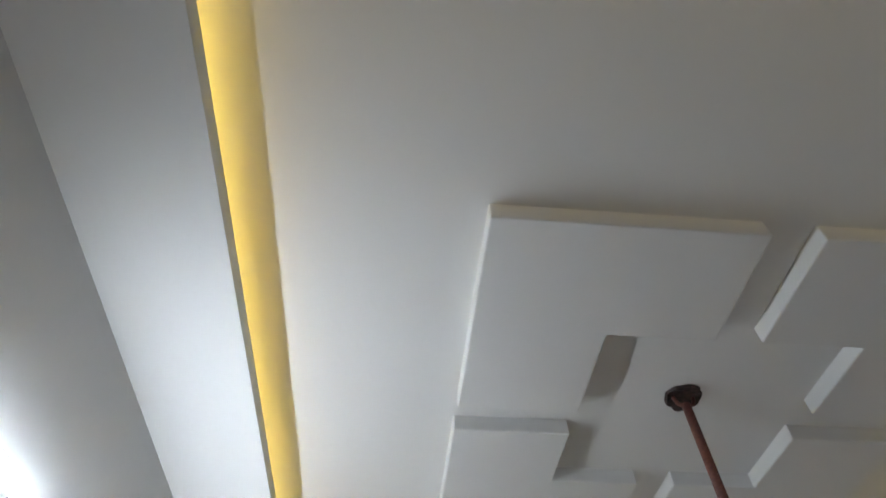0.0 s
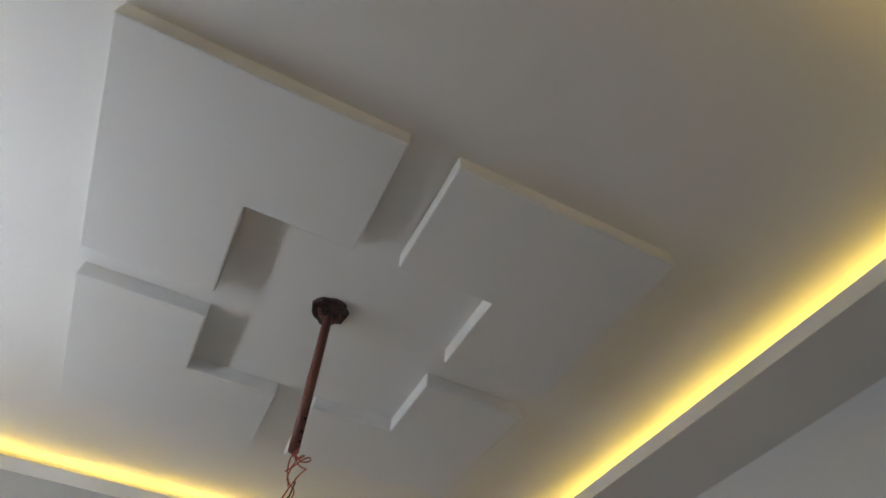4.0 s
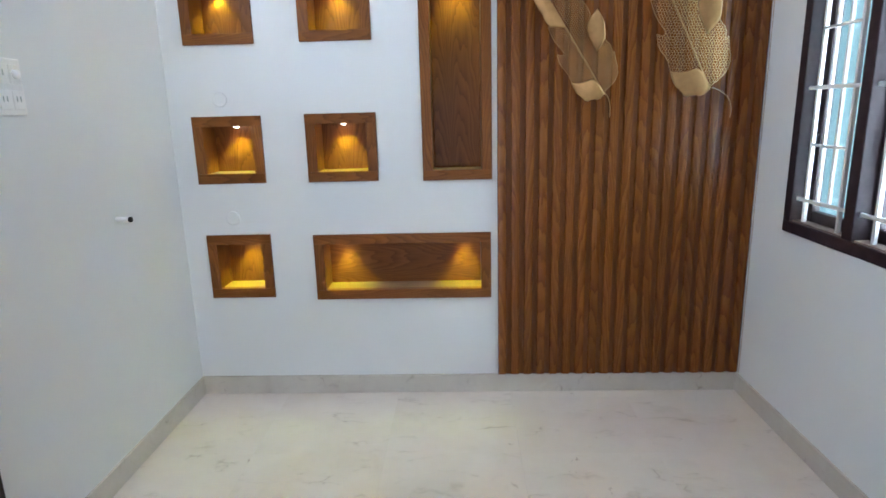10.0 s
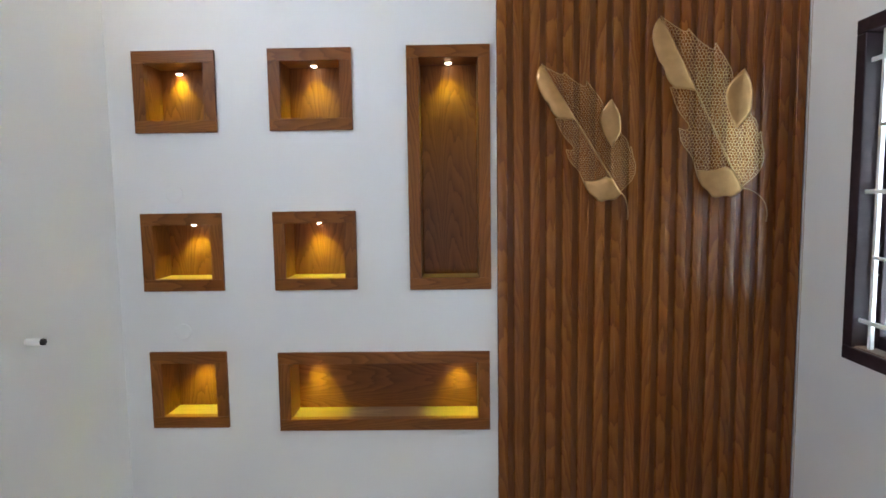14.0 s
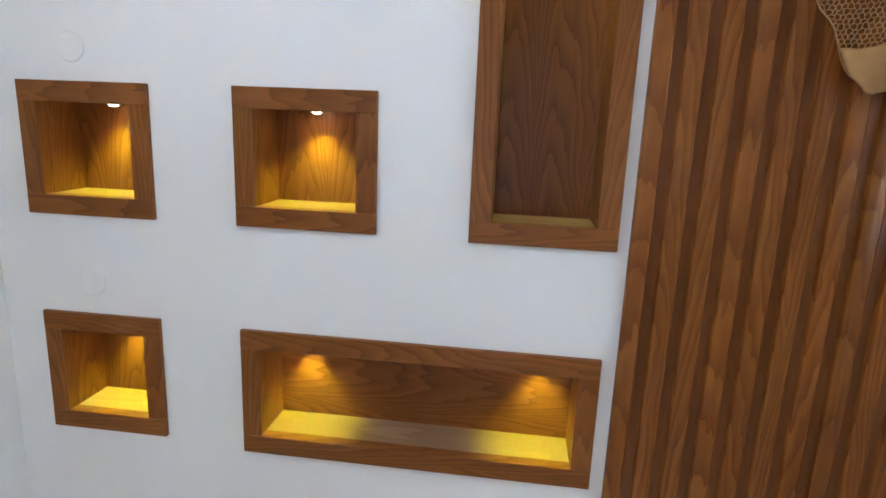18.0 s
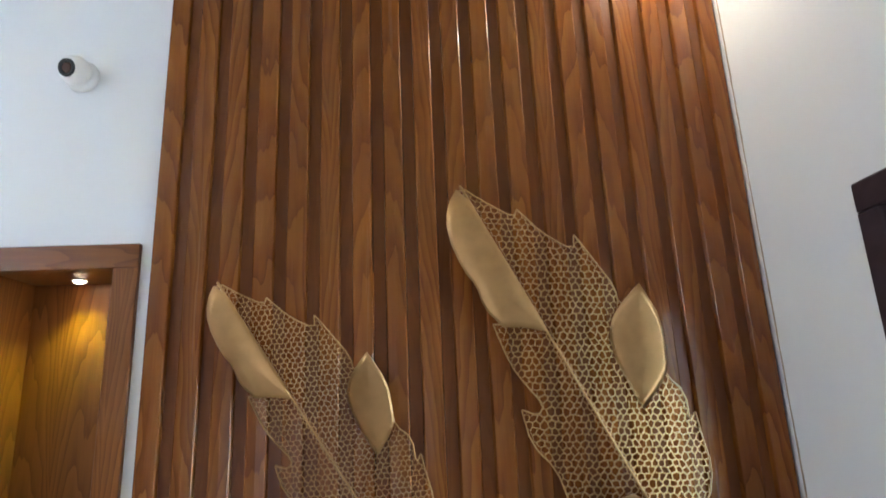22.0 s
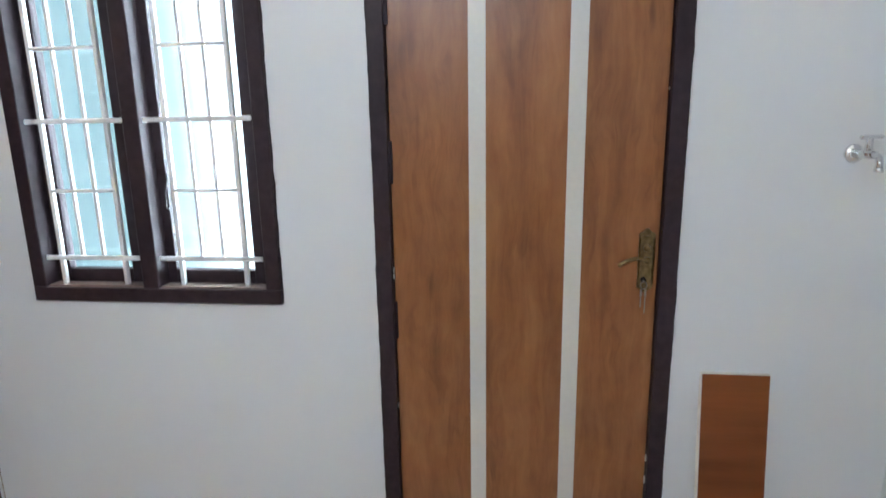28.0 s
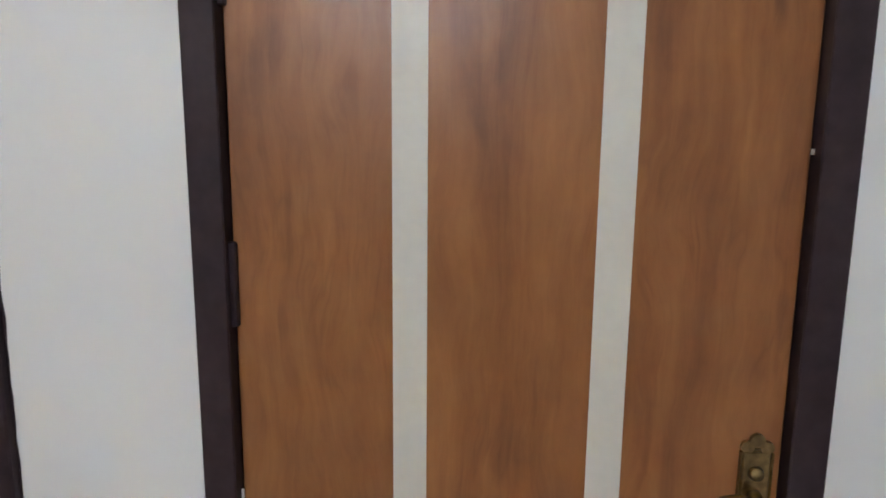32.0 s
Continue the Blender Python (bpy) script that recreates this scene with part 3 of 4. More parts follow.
PITCH, FACE = (PR - PL - 0.043) / 18, 0.041


def slat_mesh(z0, z1):
    bm = bmesh.new()
    prof = [(-0.001, 0.0), (0.0012, -0.0088), (0.0030, -0.0106), (0.0205, -0.0114), (0.0385, -0.0108), (0.0412, -0.0090), (0.0430, 0.0)]
    lo = [bm.verts.new((x, y, z0)) for x, y in prof]
    hi = [bm.verts.new((x, y, z1)) for x, y in prof]
    for i in range(len(prof)):
        j = (i + 1) % len(prof)
        bm.faces.new((lo[i], lo[j], hi[j], hi[i]))
    bm.faces.new(lo), bm.faces.new(hi)
    bmesh.ops.recalc_face_normals(bm, faces=bm.faces[:])
    me = bpy.data.meshes.new("slat")
    bm.to_mesh(me)
    bm.free()
    me.materials.append(VENEER)
    return me


NOTCH0, NOTCH1, NOTCHZ = 2.255, 2.432, 2.768
full, short = slat_mesh(PZ0, PZ1), slat_mesh(PZ0, NOTCHZ)
for i in range(19):
    x = PL + i * PITCH
    cut = NOTCH0 - 0.02 < x + FACE / 2 < NOTCH1
    ob = new("slat", short if cut else full)
    ob.parent = panel
    ob.location = (x, -0.0082, 0)
part("raw_edge", boxed(NOTCH0 + 0.004, NOTCH1 - 0.006, -0.014, -0.0085, PZ1 - 0.012, PZ1, 0.001), RAW, panel, "raw pale board edge")
seat(panel)

# switch plate above the panel
sp = thing("switch_plate", "white double modular socket plate let into the teak panel", "switch plate", (2.343, -0.015, 2.763))
part("plate", boxed(2.263, 2.422, -0.0188, -0.0084, 2.763, 2.858, 0.003, 2), WHITE, sp)
for k in (0, 1):
    x = 2.292 + k * 0.056
    rim = part("surround", boxed(x - 0.0014, x + 0.0454, -0.0198, -0.0186, 2.7896, 2.8364), DUST, sp, "thin dark gap")
    part("rocker", boxed(x, x + 0.044, -0.0216, -0.0190, 2.791, 2.835, 0.0012), WHITE, rim, "white rocker")
seat(sp)

# ---------------------------------------------------------------- metal leaves on the panel
LEFT = [(0.0, 0.0), (0.03, 0.054), (0.09, 0.088), (0.19, 0.100), (0.24, 0.090), (0.30, 0.103), (0.36, 0.085), (0.358, 0.087), (0.345, 0.106), (0.347, 0.107), (0.45, 0.120),
        (0.51, 0.112), (0.575, 0.098), (0.592, 0.122), (0.558, 0.150), (0.56, 0.152), (0.64, 0.172), (0.72, 0.150), (0.79, 0.160), (0.82, 0.168), (0.89, 0.172),
        (0.93, 0.152), (0.985, 0.145), (0.993, 0.092), (1.025, 0.056), (1.01, 0.004), (1.0, 0.0)]
RIGHT = [(0.0, 0.0), (0.06, 0.030), (0.14, 0.079), (0.125, 0.096), (0.127, 0.098), (0.21, 0.120), (0.29, 0.167), (0.255, 0.188), (0.257, 0.190), (0.35, 0.201), (0.42, 0.210),
         (0.47, 0.192), (0.448, 0.254), (0.45, 0.256), (0.55, 0.256), (0.63, 0.223), (0.67, 0.206), (0.73, 0.228), (0.80, 0.194), (0.782, 0.222), (0.784, 0.223),
         (0.84, 0.203), (0.91, 0.184), (0.97, 0.131), (0.99, 0.056), (1.0, 0.0)]


def inside(p, poly):
    hit = False
    for (x0, y0), (x1, y1) in zip(poly, poly[1:] + poly[:1]):
        if (y0 > p[1]) != (y1 > p[1]) and p[0] < (x1 - x0) * (p[1] - y0) / (y1 - y0) + x0:
            hit = not hit
    return hit


def to_outline(p, poly):
    best, q = 1e9, p
    for (x0, y0), (x1, y1) in zip(poly, poly[1:] + poly[:1]):
        dx, dy = x1 - x0, y1 - y0
        k = max(0, min(1, ((p[0] - x0) * dx + (p[1] - y0) * dy) / (dx * dx + dy * dy + 1e-12)))
        c = (x0 + k * dx, y0 + k * dy)
        d = (c[0] - p[0]) ** 2 + (c[1] - p[1]) ** 2
        if d < best:
            best, q = d, c
    return q, best ** 0.5


def smoothed(poly, rounds=2):
    for _ in range(rounds):
        poly = [((a[0] * w + b[0] * (1 - w)), (a[1] * w + b[1] * (1 - w))) for a, b in zip(poly, poly[1:] + poly[:1]) for w in (0.75, 0.25)]
    return poly


def metal_leaf(label, tip, joint, lift, seed, reach, drop, mesh_size):
    """A pierced sheet-metal leaf: s runs from tip to stem, w across the midrib."""
    rng = random.Random(seed)
    tip, joint = Vector((tip[0], 0, tip[1])), Vector((joint[0], 0, joint[1]))
    L = (joint - tip).length
    a = (joint - tip) / L
    n = Vector((a.z, 0, -a.x))

    def at(s, w, out=0.0):
        y = -(0.045 + lift * (1 - s)) + (0.10 if w > 0 else 0.0) * abs(w) - 0.035 * math.sin(6 * s) * abs(w) - out
        return tip + a * (s * L) + n * (w * L) + Vector((0, y - 0.028, 0))

    outline = smoothed(LEFT + [(s, -w) for s, w in RIGHT[::-1]][1:-1], 1)
    tip_patch = smoothed([(-0.005, 0.0), (0.03, 0.057), (0.09, 0.092), (0.19, 0.104), (0.24, 0.094), (0.30, 0.107), (0.362, 0.090), (0.364, 0.088), (0.39, 0.045), (0.43, 0.0), (0.428, -0.003), (0.2, -0.003)], 1)
    end_patch = smoothed([(0.86, -0.002), (0.845, 0.10), (0.80, 0.160), (0.803, 0.164), (0.89, 0.177), (0.93, 0.157), (0.988, 0.149), (0.998, 0.094), (1.03, 0.056), (1.015, 0.004), (1.01, -0.004)], 1)
    side_patch = smoothed([(0.442, -0.258), (0.445, -0.261), (0.55, -0.262), (0.63, -0.228), (0.67, -0.205), (0.712, -0.117), (0.710, -0.114), (0.63, -0.114), (0.54, -0.124), (0.49, -0.152), (0.465, -0.19)], 1)
    patches = [tip_patch, end_patch, side_patch]
    root = thing("metal_leaf", label, "wall decor", tuple(joint + Vector((0, -0.03, 0))), "gold metal leaves on the panel")
    # pierced web on a jittered honeycomb
    bm = bmesh.new()
    pitch = mesh_size / L
    row = pitch * 0.866
    corners = {}

    def corner(i, j, k):
        # shared corners of neighbouring cells: k 0..5 round the cell
        cx = (i + 0.5 * (j % 2)) * pitch
        cy = j * row
        ang = math.pi / 6 + k * math.pi / 3
        p = (cx + pitch / 1.732 * math.cos(ang), cy + pitch / 1.732 * math.sin(ang))
        key = (round(p[0] / pitch * 20), round(p[1] / pitch * 20))
        for dk in (key, (key[0] + 1, key[1]), (key[0] - 1, key[1]), (key[0], key[1] + 1), (key[0], key[1] - 1)):
            if dk in corners:
                return corners[dk]
        q = (p[0] + rng.uniform(-0.2, 0.2) * pitch, p[1] + rng.uniform(-0.2, 0.2) * pitch)
        if not inside(q, outline):
            q = to_outline(q, outline)[0]
        corners[key] = (q, bm.verts.new(at(*q)))
        return corners[key]

    for j in range(int(-0.28 / row), int(0.22 / row)):
        for i in range(-2, int(1.06 / pitch)):
            c = ((i + 0.5 * (j % 2)) * pitch, j * row)
            if not inside(c, outline) or any(inside(c, p) for p in patches):
                continue
            ring = [corner(i, j, k) for k in range(6)]
            mid = (sum(q[0] for q, _ in ring) / 6, sum(q[1] for q, _ in ring) / 6)
            hole = 0.85 + rng.uniform(-0.05, 0.03) if mesh_size > 0.012 else 0.87 + rng.uniform(-0.06, 0.03)
            inner = [bm.verts.new(at(mid[0] + (q[0] - mid[0]) * hole, mid[1] + (q[1] - mid[1]) * hole)) for q, _ in ring]
            for k in range(6):
                f = (ring[k][1], ring[(k + 1) % 6][1], inner[(k + 1) % 6], inner[k])
                if len(set(f)) == 4:
                    try:
                        bm.faces.new(f)
                    except ValueError:
                        pass
    web = part("pierced_web", bm, GOLD, root, "pierced gold sheet")
    thick = web.modifiers.new("thick", "SOLIDIFY")
    thick.thickness = 0.0016
    # smooth patches
    for nm, poly, curl in (("tip_patch", tip_patch, 0.0), ("end_patch", end_patch, 0.0), ("side_patch", side_patch, 0.20)):
        bm = bmesh.new()
        c = (sum(p[0] for p in poly) / len(poly), sum(p[1] for p in poly) / len(poly))
        rings = []
        for q in (1.0, 0.85, 0.6, 0.3):
            rim = [(c[0] + (s - c[0]) * q, c[1] + (w - c[1]) * q) for s, w in poly]
            rings.append([bm.verts.new(at(s, w, 0.004 + 0.004 * (1 - q * q) + curl * (abs(w) - abs(c[1])))) for s, w in rim])
        for r0, r1 in zip(rings, rings[1:]):
            for k in range(len(poly)):
                bm.faces.new((r0[k], r0[(k + 1) % len(poly)], r1[(k + 1) % len(poly)], r1[k]))
        bm.faces.new(rings[-1])
        ob = part(nm, bm, GOLD, root, "smooth gold patch", True)
        t2 = ob.modifiers.new("thick", "SOLIDIFY")
        t2.thickness = 0.0018
    rim = [at(s, w) for s, w in outline]
    part("rim", bent(rim + rim[:1], 0.0016, 6), GOLD, root, "", True)
    part("midrib", bent([at(s / 20, 0.0, 0.003) for s in range(21)], 0.0024, 8), GOLD, root, "", True)
    part("stem", bent([joint + Vector((0, -0.072, 0)) + Vector((reach * math.sin(q * 1.75) , 0.002 * k, -0.03 * q - drop * q * q)) for k, q in ((k, k / 10) for k in range(11))], 0.0022, 8), GOLD, root, "thin curved stem", True)
    seat(root)
    return root


metal_leaf("large pierced gold metal leaf mounted on the fluted panel", (2.242, 2.223), (2.595, 1.562), 0.055, 3, 0.118, 0.110, 0.0132)
metal_leaf("smaller pierced gold metal leaf mounted on the fluted panel", (1.786, 2.052), (2.110, 1.551), 0.040, 5, 0.038, 0.085, 0.0104)

# ---------------------------------------------------------------- window


def ragged(root, u0, v0, u1, v1, out, wide, seed, mat, label):
    """An uneven line of paint on the east wall along the straight from y, z to y, z; out is its outward way in y, z."""
    rng = random.Random(seed)
    n = max(6, int(math.hypot(u1 - u0, v1 - v0) / 0.022))
    bm = bmesh.new()
    pairs, w = [], wide
    for k in range(n + 1):
        q = k / n
        w = 0.55 * w + 0.45 * wide * rng.uniform(0.1, 2.0)
        y, z = u0 + (u1 - u0) * q, v0 + (v1 - v0) * q
        pairs.append([[bm.verts.new((x, y + out[0] * d, z + out[1] * d)) for d in (-0.001, w)] for x in (W + 0.001, W - 0.0008)])
    for p, q in zip(pairs, pairs[1:]):
        bm.faces.new((p[1][0], p[1][1], q[1][1], q[1][0]))
        bm.faces.new((p[0][1], p[1][1], q[1][1], q[0][1]))
    part("paint_edge", bm, mat, root, label)


win = thing("window_1", "dark brown timber casement window with white steel grille", "window", (W, (WY0 + WY1) / 2, WZ0))
win["kind"] = "structure"
F0, F1, FB = W - 0.016, W + 0.10, 0.05
MY0, MY1 = -0.785, -0.727
for nm, q in (("frame_head", (F0, F1, WY0, WY1, WZ1 - FB, WZ1)), ("frame_sill", (F0, F1, WY0, WY1, WZ0, WZ0 + FB)),
              ("frame_stile", (F0 + .0005, F1, WY0, WY0 + FB, WZ0 + FB, WZ1 - FB)), ("frame_stile", (F0 + .0005, F1, WY1 - FB, WY1, WZ0 + FB, WZ1 - FB)),
              ("mullion", (F0 + .0005, F1, MY0, MY1, WZ0 + FB, WZ1 - FB))):
    part(nm, boxed(*q, 0.003), FRAME, win)
for y0, y1, g0, g1 in ((MY1, WY1 - FB, -0.650, -0.412), (WY0 + FB, MY0, -1.098, -0.815)):
    part("sill_ledge", boxed(F0 + 0.012, W + 0.05, y0, y1, WZ0 + FB - 0.003, WZ0 + FB + 0.006, 0.002), DUST, win, "dusty ledge")
    sash = part("sash", boxed(W + 0.052, W + 0.088, y0 - 0.002, g0, WZ0 + FB + 0.004, WZ1 - FB - 0.004, 0.002), FRAME, win, "dark brown casement sash")
    part("sash_stile", boxed(W + 0.052, W + 0.088, g1, y1 + 0.002, WZ0 + FB + 0.004, WZ1 - FB - 0.004, 0.002), FRAME, sash)
    part("sash_rail", boxed(W + 0.0525, W + 0.0875, g0, g1, 2.042, WZ1 - FB - 0.004, 0.002), FRAME, sash)
    part("sash_rail", boxed(W + 0.0525, W + 0.0875, g0, g1, WZ0 + FB + 0.004, 1.030, 0.002), FRAME, sash)
    pane = part("pane", boxed(W + 0.068, W + 0.073, g0 - 0.006, g1 + 0.006, 1.025, 2.047), GLASS, sash, "clear glass pane")
    pane.visible_shadow = False
    hook = bent([(W + 0.048, y1 - 0.035, 1.36), (W + 0.040, y1 - 0.040, 1.345), (W + 0.036, y1 - 0.030, 1.30), (W + 0.040, y1 - 0.026, 1.25), (W + 0.050, y1 - 0.030, 1.245)], 0.004, 6)
    part("casement_stay", hook, BLACK, win, "black casement fastener", True)
ragged(win, WY0, WZ0, WY0, WZ1, (-1, 0), 0.0035, 1, FRAME, "uneven paint line")
ragged(win, WY1, WZ0, WY1, WZ1, (1, 0), 0.0035, 2, FRAME, "uneven paint line")
ragged(win, WY0, WZ0, WY1, WZ0, (0, -1), 0.0030, 3, FRAME, "uneven paint line")
ragged(win, WY0, WZ1, WY1, WZ1, (0, 1), 0.0030, 4, FRAME, "uneven paint line")
seat(win)
for y0, bars, ends in ((0, (-0.418, -0.497, -0.575, -0.650), (-0.335, -0.730)), (1, (-0.857, -0.934, -1.010, -1.085), (-0.782, -1.150))):
    gr = thing("window_grille", "white painted steel bar grille fixed in the window", "grille", (W + 0.02, bars[1], 0.985), "window grilles")
    gx = W + 0.018
    for y in (bars[0], bars[3]):
        part("post", boxed(gx - 0.007, gx + 0.009, y - 0.0075, y + 0.0075, WZ0 + FB, WZ1 - FB, 0.002), STEELW, gr)
    for y in bars[1:3]:
        part("bar", boxed(gx - 0.006, gx + 0.008, y - 0.0055, y + 0.0055, 1.08, 1.994, 0.002), STEELW, gr)
    for z in (1.080, 1.540, 1.994):
        part("long_rail", boxed(gx - 0.012, gx - 0.005, ends[1], ends[0], z - 0.0080, z + 0.0080, 0.002), STEELW, gr)
    for z in (1.310, 1.768):
        part("short_rail", rod(bmesh.new(), (gx - 0.002, bars[0], z), (gx - 0.002, bars[3], z), 0.0062, 10), STEELW, gr, "", True)
    seat(gr)
tagged(place_mesh("backdrop", boxed(W + 0.9, W + 0.92, -3.2, 5.0, -0.8, 3.4), OUTSIDE), "bright hazy daylight outside the window", "backdrop", kind="structure")

# ---------------------------------------------------------------- doors


def door(name, label, face, way, y_hinge, y_latch, detail):
    """A flush door in its frame; face is the wall plane, way +1 when the room lies at smaller x."""
    root = thing(name, label, "door", (face, (y_hinge + y_latch) / 2, 0))
    root["kind"] = "structure"
    s = 1 if y_latch > y_hinge else -1

    def bx(d0, d1, u0, u1, z0, z1, bevel=0.002):
        # d: out of the wall plane into the room
        x0, x1 = sorted((face - way * d0, face - way * d1))
        y0, y1 = sorted((y_hinge + s * u0, y_hinge + s * u1))
        return boxed(x0, x1, y0, y1, z0, z1, bevel)

    w = abs(y_latch - y_hinge)
    fb = 0.052
    part("frame_head", bx(0.017, -0.10, 0, w, DZ1 - fb, DZ1), FRAME, root)
    part("frame_jamb", bx(0.0165, -0.10, 0, fb, DZ0, DZ1 - fb), FRAME, root)
    part("frame_jamb", bx(0.0165, -0.10, w - fb, w, DZ0, DZ1 - fb), FRAME, root)
    part("threshold", bx(0.022, -0.10, -0.016, w + 0.016, 0.0, 0.080), STEP, root, "beige marble threshold")
    if detail:
        for u, l, z in ((w - 0.03, 0.19, 0.066), (w - 0.25, 0.05, 0.061)):
            part("paint_smear", bx(0.0228, 0.0215, u - l, u, z, z + 0.006, 0.0), WHITE, root, "dried white paint smear")
    part("bottom_bar", bx(0.012, -0.03, fb - 0.002, w - fb + 0.002, 0.0802, DZ0, 0.004), FRAME, root)
    part("door_stop", bx(-0.042, -0.062, fb, fb + 0.018, DZ0, DZ1 - fb), FRAME, root)
    part("door_stop", bx(-0.042, -0.062, w - fb - 0.018, w - fb, DZ0, DZ1 - fb), FRAME, root)
    part("door_stop", bx(-0.0425, -0.0615, fb + 0.018, w - fb - 0.018, DZ1 - fb - 0.018, DZ1 - fb), FRAME, root)
    part("door_stop", bx(-0.042, -0.062, fb, w - fb, 0.081, DZ0), FRAME, root)
    l0, l1 = fb + 0.003, w - fb - 0.003
    leaf = part("leaf", bx(-0.006, -0.040, l0, l1, DZ0 + 0.004, DZ1 - fb - 0.003), DOORW, root, "teak laminate leaf")
    for u in (0.300, 0.597):
        part("strip", bx(-0.0045, -0.0062, u, u + 0.052, DZ0 + 0.0045, DZ1 - fb - 0.0035, 0.0), CREAM, leaf, "cream inlaid strip")
    if detail:
        ragged(root, DY0, DZ0, DY0, DZ1, (-1, 0), 0.0038, 5, FRAME, "uneven paint line")
        ragged(root, DY1, DZ0, DY1, DZ1, (1, 0), 0.0038, 6, FRAME, "uneven paint line")
        rng = random.Random(11)
        for u, side in ((l0, 1), (l1, -1)):
            for _ in range(3):
                z, h = rng.uniform(0.25, 1.95), rng.uniform(0.006, 0.026)
                bm = bx(-0.0035, -0.0062, u - side * 0.003, u + side * rng.uniform(0.0004, 0.0014), z, z + h, 0.0)
                part("chipped_edge", bm, RAW, leaf, "pale chipped edge")
        for z0, z1 in ((0.817, 0.944), (1.330, 1.462), (1.802, 1.948)):
            part("hinge", bx(0.004, -0.008, fb - 0.012, fb + 0.010, z0, z1), FRAME, root, "painted butt hinge")
        u = w - fb - 0.039
        x = face - way * -0.006
        pl = part("handle_plate", bx(0.000, -0.0062, u - 0.024, u + 0.024, 1.012, 1.168, 0.006), BRASS, leaf, "antique brass lock plate")
        for z, sg in ((1.168, 1), (1.012, -1)):
            bm = bmesh.new()
            for i, (du, dz, r) in enumerate(((-0.014, 0.002, 0.010), (0.014, 0.002, 0.010), (0.0, 0.012, 0.011))):
                rod(bm, (x - way * 0.0055, y_hinge + s * (u + du), z + sg * dz), (x, y_hinge + s * (u + du), z + sg * dz), r, 14)
            part("plate_finial", bm, BRASS, pl)
        hub = (x - way * 0.03, y_hinge + s * u, 1.094)
        part("spindle", rod(bmesh.new(), (x, hub[1], hub[2]), (hub[0] - way * 0.004, hub[1], hub[2]), 0.011, 16, 0.009), BRASS, pl, "", True)
        part("lever", bent([(hub[0], hub[1] - s * (0.002 + 0.085 * k), hub[2] + 0.010 * math.sin(3.6 * k) - 0.010 * k * k) for k in (i / 10 for i in range(11))], 0.0058, 10), BRASS, pl, "curved brass lever", True)
        part("thumb_turn", rod(bmesh.new(), (x - way * 0.005, hub[1], 1.130), (x - way * 0.013, hub[1], 1.130), 0.012, 16, 0.009), BRASS, pl, "", True)
        part("keyhole", rod(bmesh.new(), (x - way * 0.0058, hub[1] - s * 0.006, 1.03), (x - way * 0.008, hub[1] - s * 0.006, 1.03), 0.009, 14), HOLE_AND_WIRE, pl, "", True)
        kx, ky = x - way * 0.016, hub[1] - s * 0.006
        keys = thing("key_bunch", "small steel keys hanging from the door lock", "keys", (kx, ky, 0.93))
        part("key_bow", bent([(kx, ky + 0.010 * math.cos(q), 1.015 + 0.011 * math.sin(q)) for q in (6.28318 * i / 12 for i in range(13))], 0.0018, 6), KEYM, keys, "", True)
        part("key_shank", rod(bmesh.new(), (kx + way * 0.014, ky, 1.028), (kx, ky, 1.028), 0.0025, 8), KEYM, keys, "", True)
        for k, dy in ((0, -0.006), (1, 0.007)):
            bm = bmesh.new()
            box(bm, kx - 0.001, kx + 0.001, ky + dy - 0.0035, ky + dy + 0.0035, 0.978, 1.002, 0.0009)
            box(bm, kx - 0.0009, kx + 0.0009, ky + dy - 0.0017, ky + dy + 0.0017, 0.925 + 0.02 * k, 0.976)
            part("key", bm, KEYM, keys)
        seat(keys)
        u = w - fb - 0.020
        tb = part("tower_bolt", bx(0.002, -0.0062, u - 0.070, u - 0.034, 1.892, 2.085), BLACK, leaf, "black tower bolt at the top")
        part("bolt_rod", rod(bmesh.new(), (x - way * 0.010, y_hinge + s * (u - 0.052), 1.915), (x - way * 0.010, y_hinge + s * (u - 0.052), 2.118), 0.005, 10), BLACK, tb, "", True)
        for z in (1.935, 2.0, 2.06):
            part("bolt_guide", bx(0.009, 0.0005, u - 0.064, u - 0.040, z - 0.007, z + 0.007), BLACK, tb)
        part("bolt_knob", rod(bmesh.new(), (x - way * 0.012, y_hinge + s * (u - 0.052), 1.955), (x - way * 0.028, y_hinge + s * (u - 0.052), 1.955), 0.005, 10, 0.006), BLACK, tb, "", True)
    seat(root)
    return root


door("door_1", "closed teak laminate door with two cream strips in a dark brown frame", W, 1, DY1, DY0, True)
panel_edge = bpy.data.objects["fluted_panel"]
ragged(panel_edge, -0.0265, PZ0, -0.0265, PZ1, (-1, 0), 0.0028, 9, SEAL, "uneven tan sealant line along the wall")
seat(panel_edge)
door("door_2", "closed teak laminate door in a dark brown frame", 0.0, -1, D2Y1, D2Y0, False)

# ---------------------------------------------------------------- ceiling things
rodx, rody = 1.460, -1.497
hook = thing("fan_downrod", "rust-red fan down rod with loose wires at an open ceiling box", "fan rod", (rodx, rody, 2.45))
bm = bmesh.new()
rim = []
rng = random.Random(4)
for k in range(28):
    q = 6.28318 * k / 28
    rim.append((q, 0.054 + rng.uniform(-0.004, 0.004)))
top = [bm.verts.new((rodx + r * math.cos(q), rody + r * math.sin(q), UP - 0.002)) for q, r in rim]
low = [bm.verts.new((rodx + (r - 0.004) * math.cos(q), rody + (r - 0.004) * math.sin(q), UP - 0.012 - 0.004 * math.sin(5 * q))) for q, r in rim]
deep = [bm.verts.new((rodx + (r * 0.6) * math.cos(q), rody + (r * 0.6) * math.sin(q), UP - 0.006)) for q, r in rim]
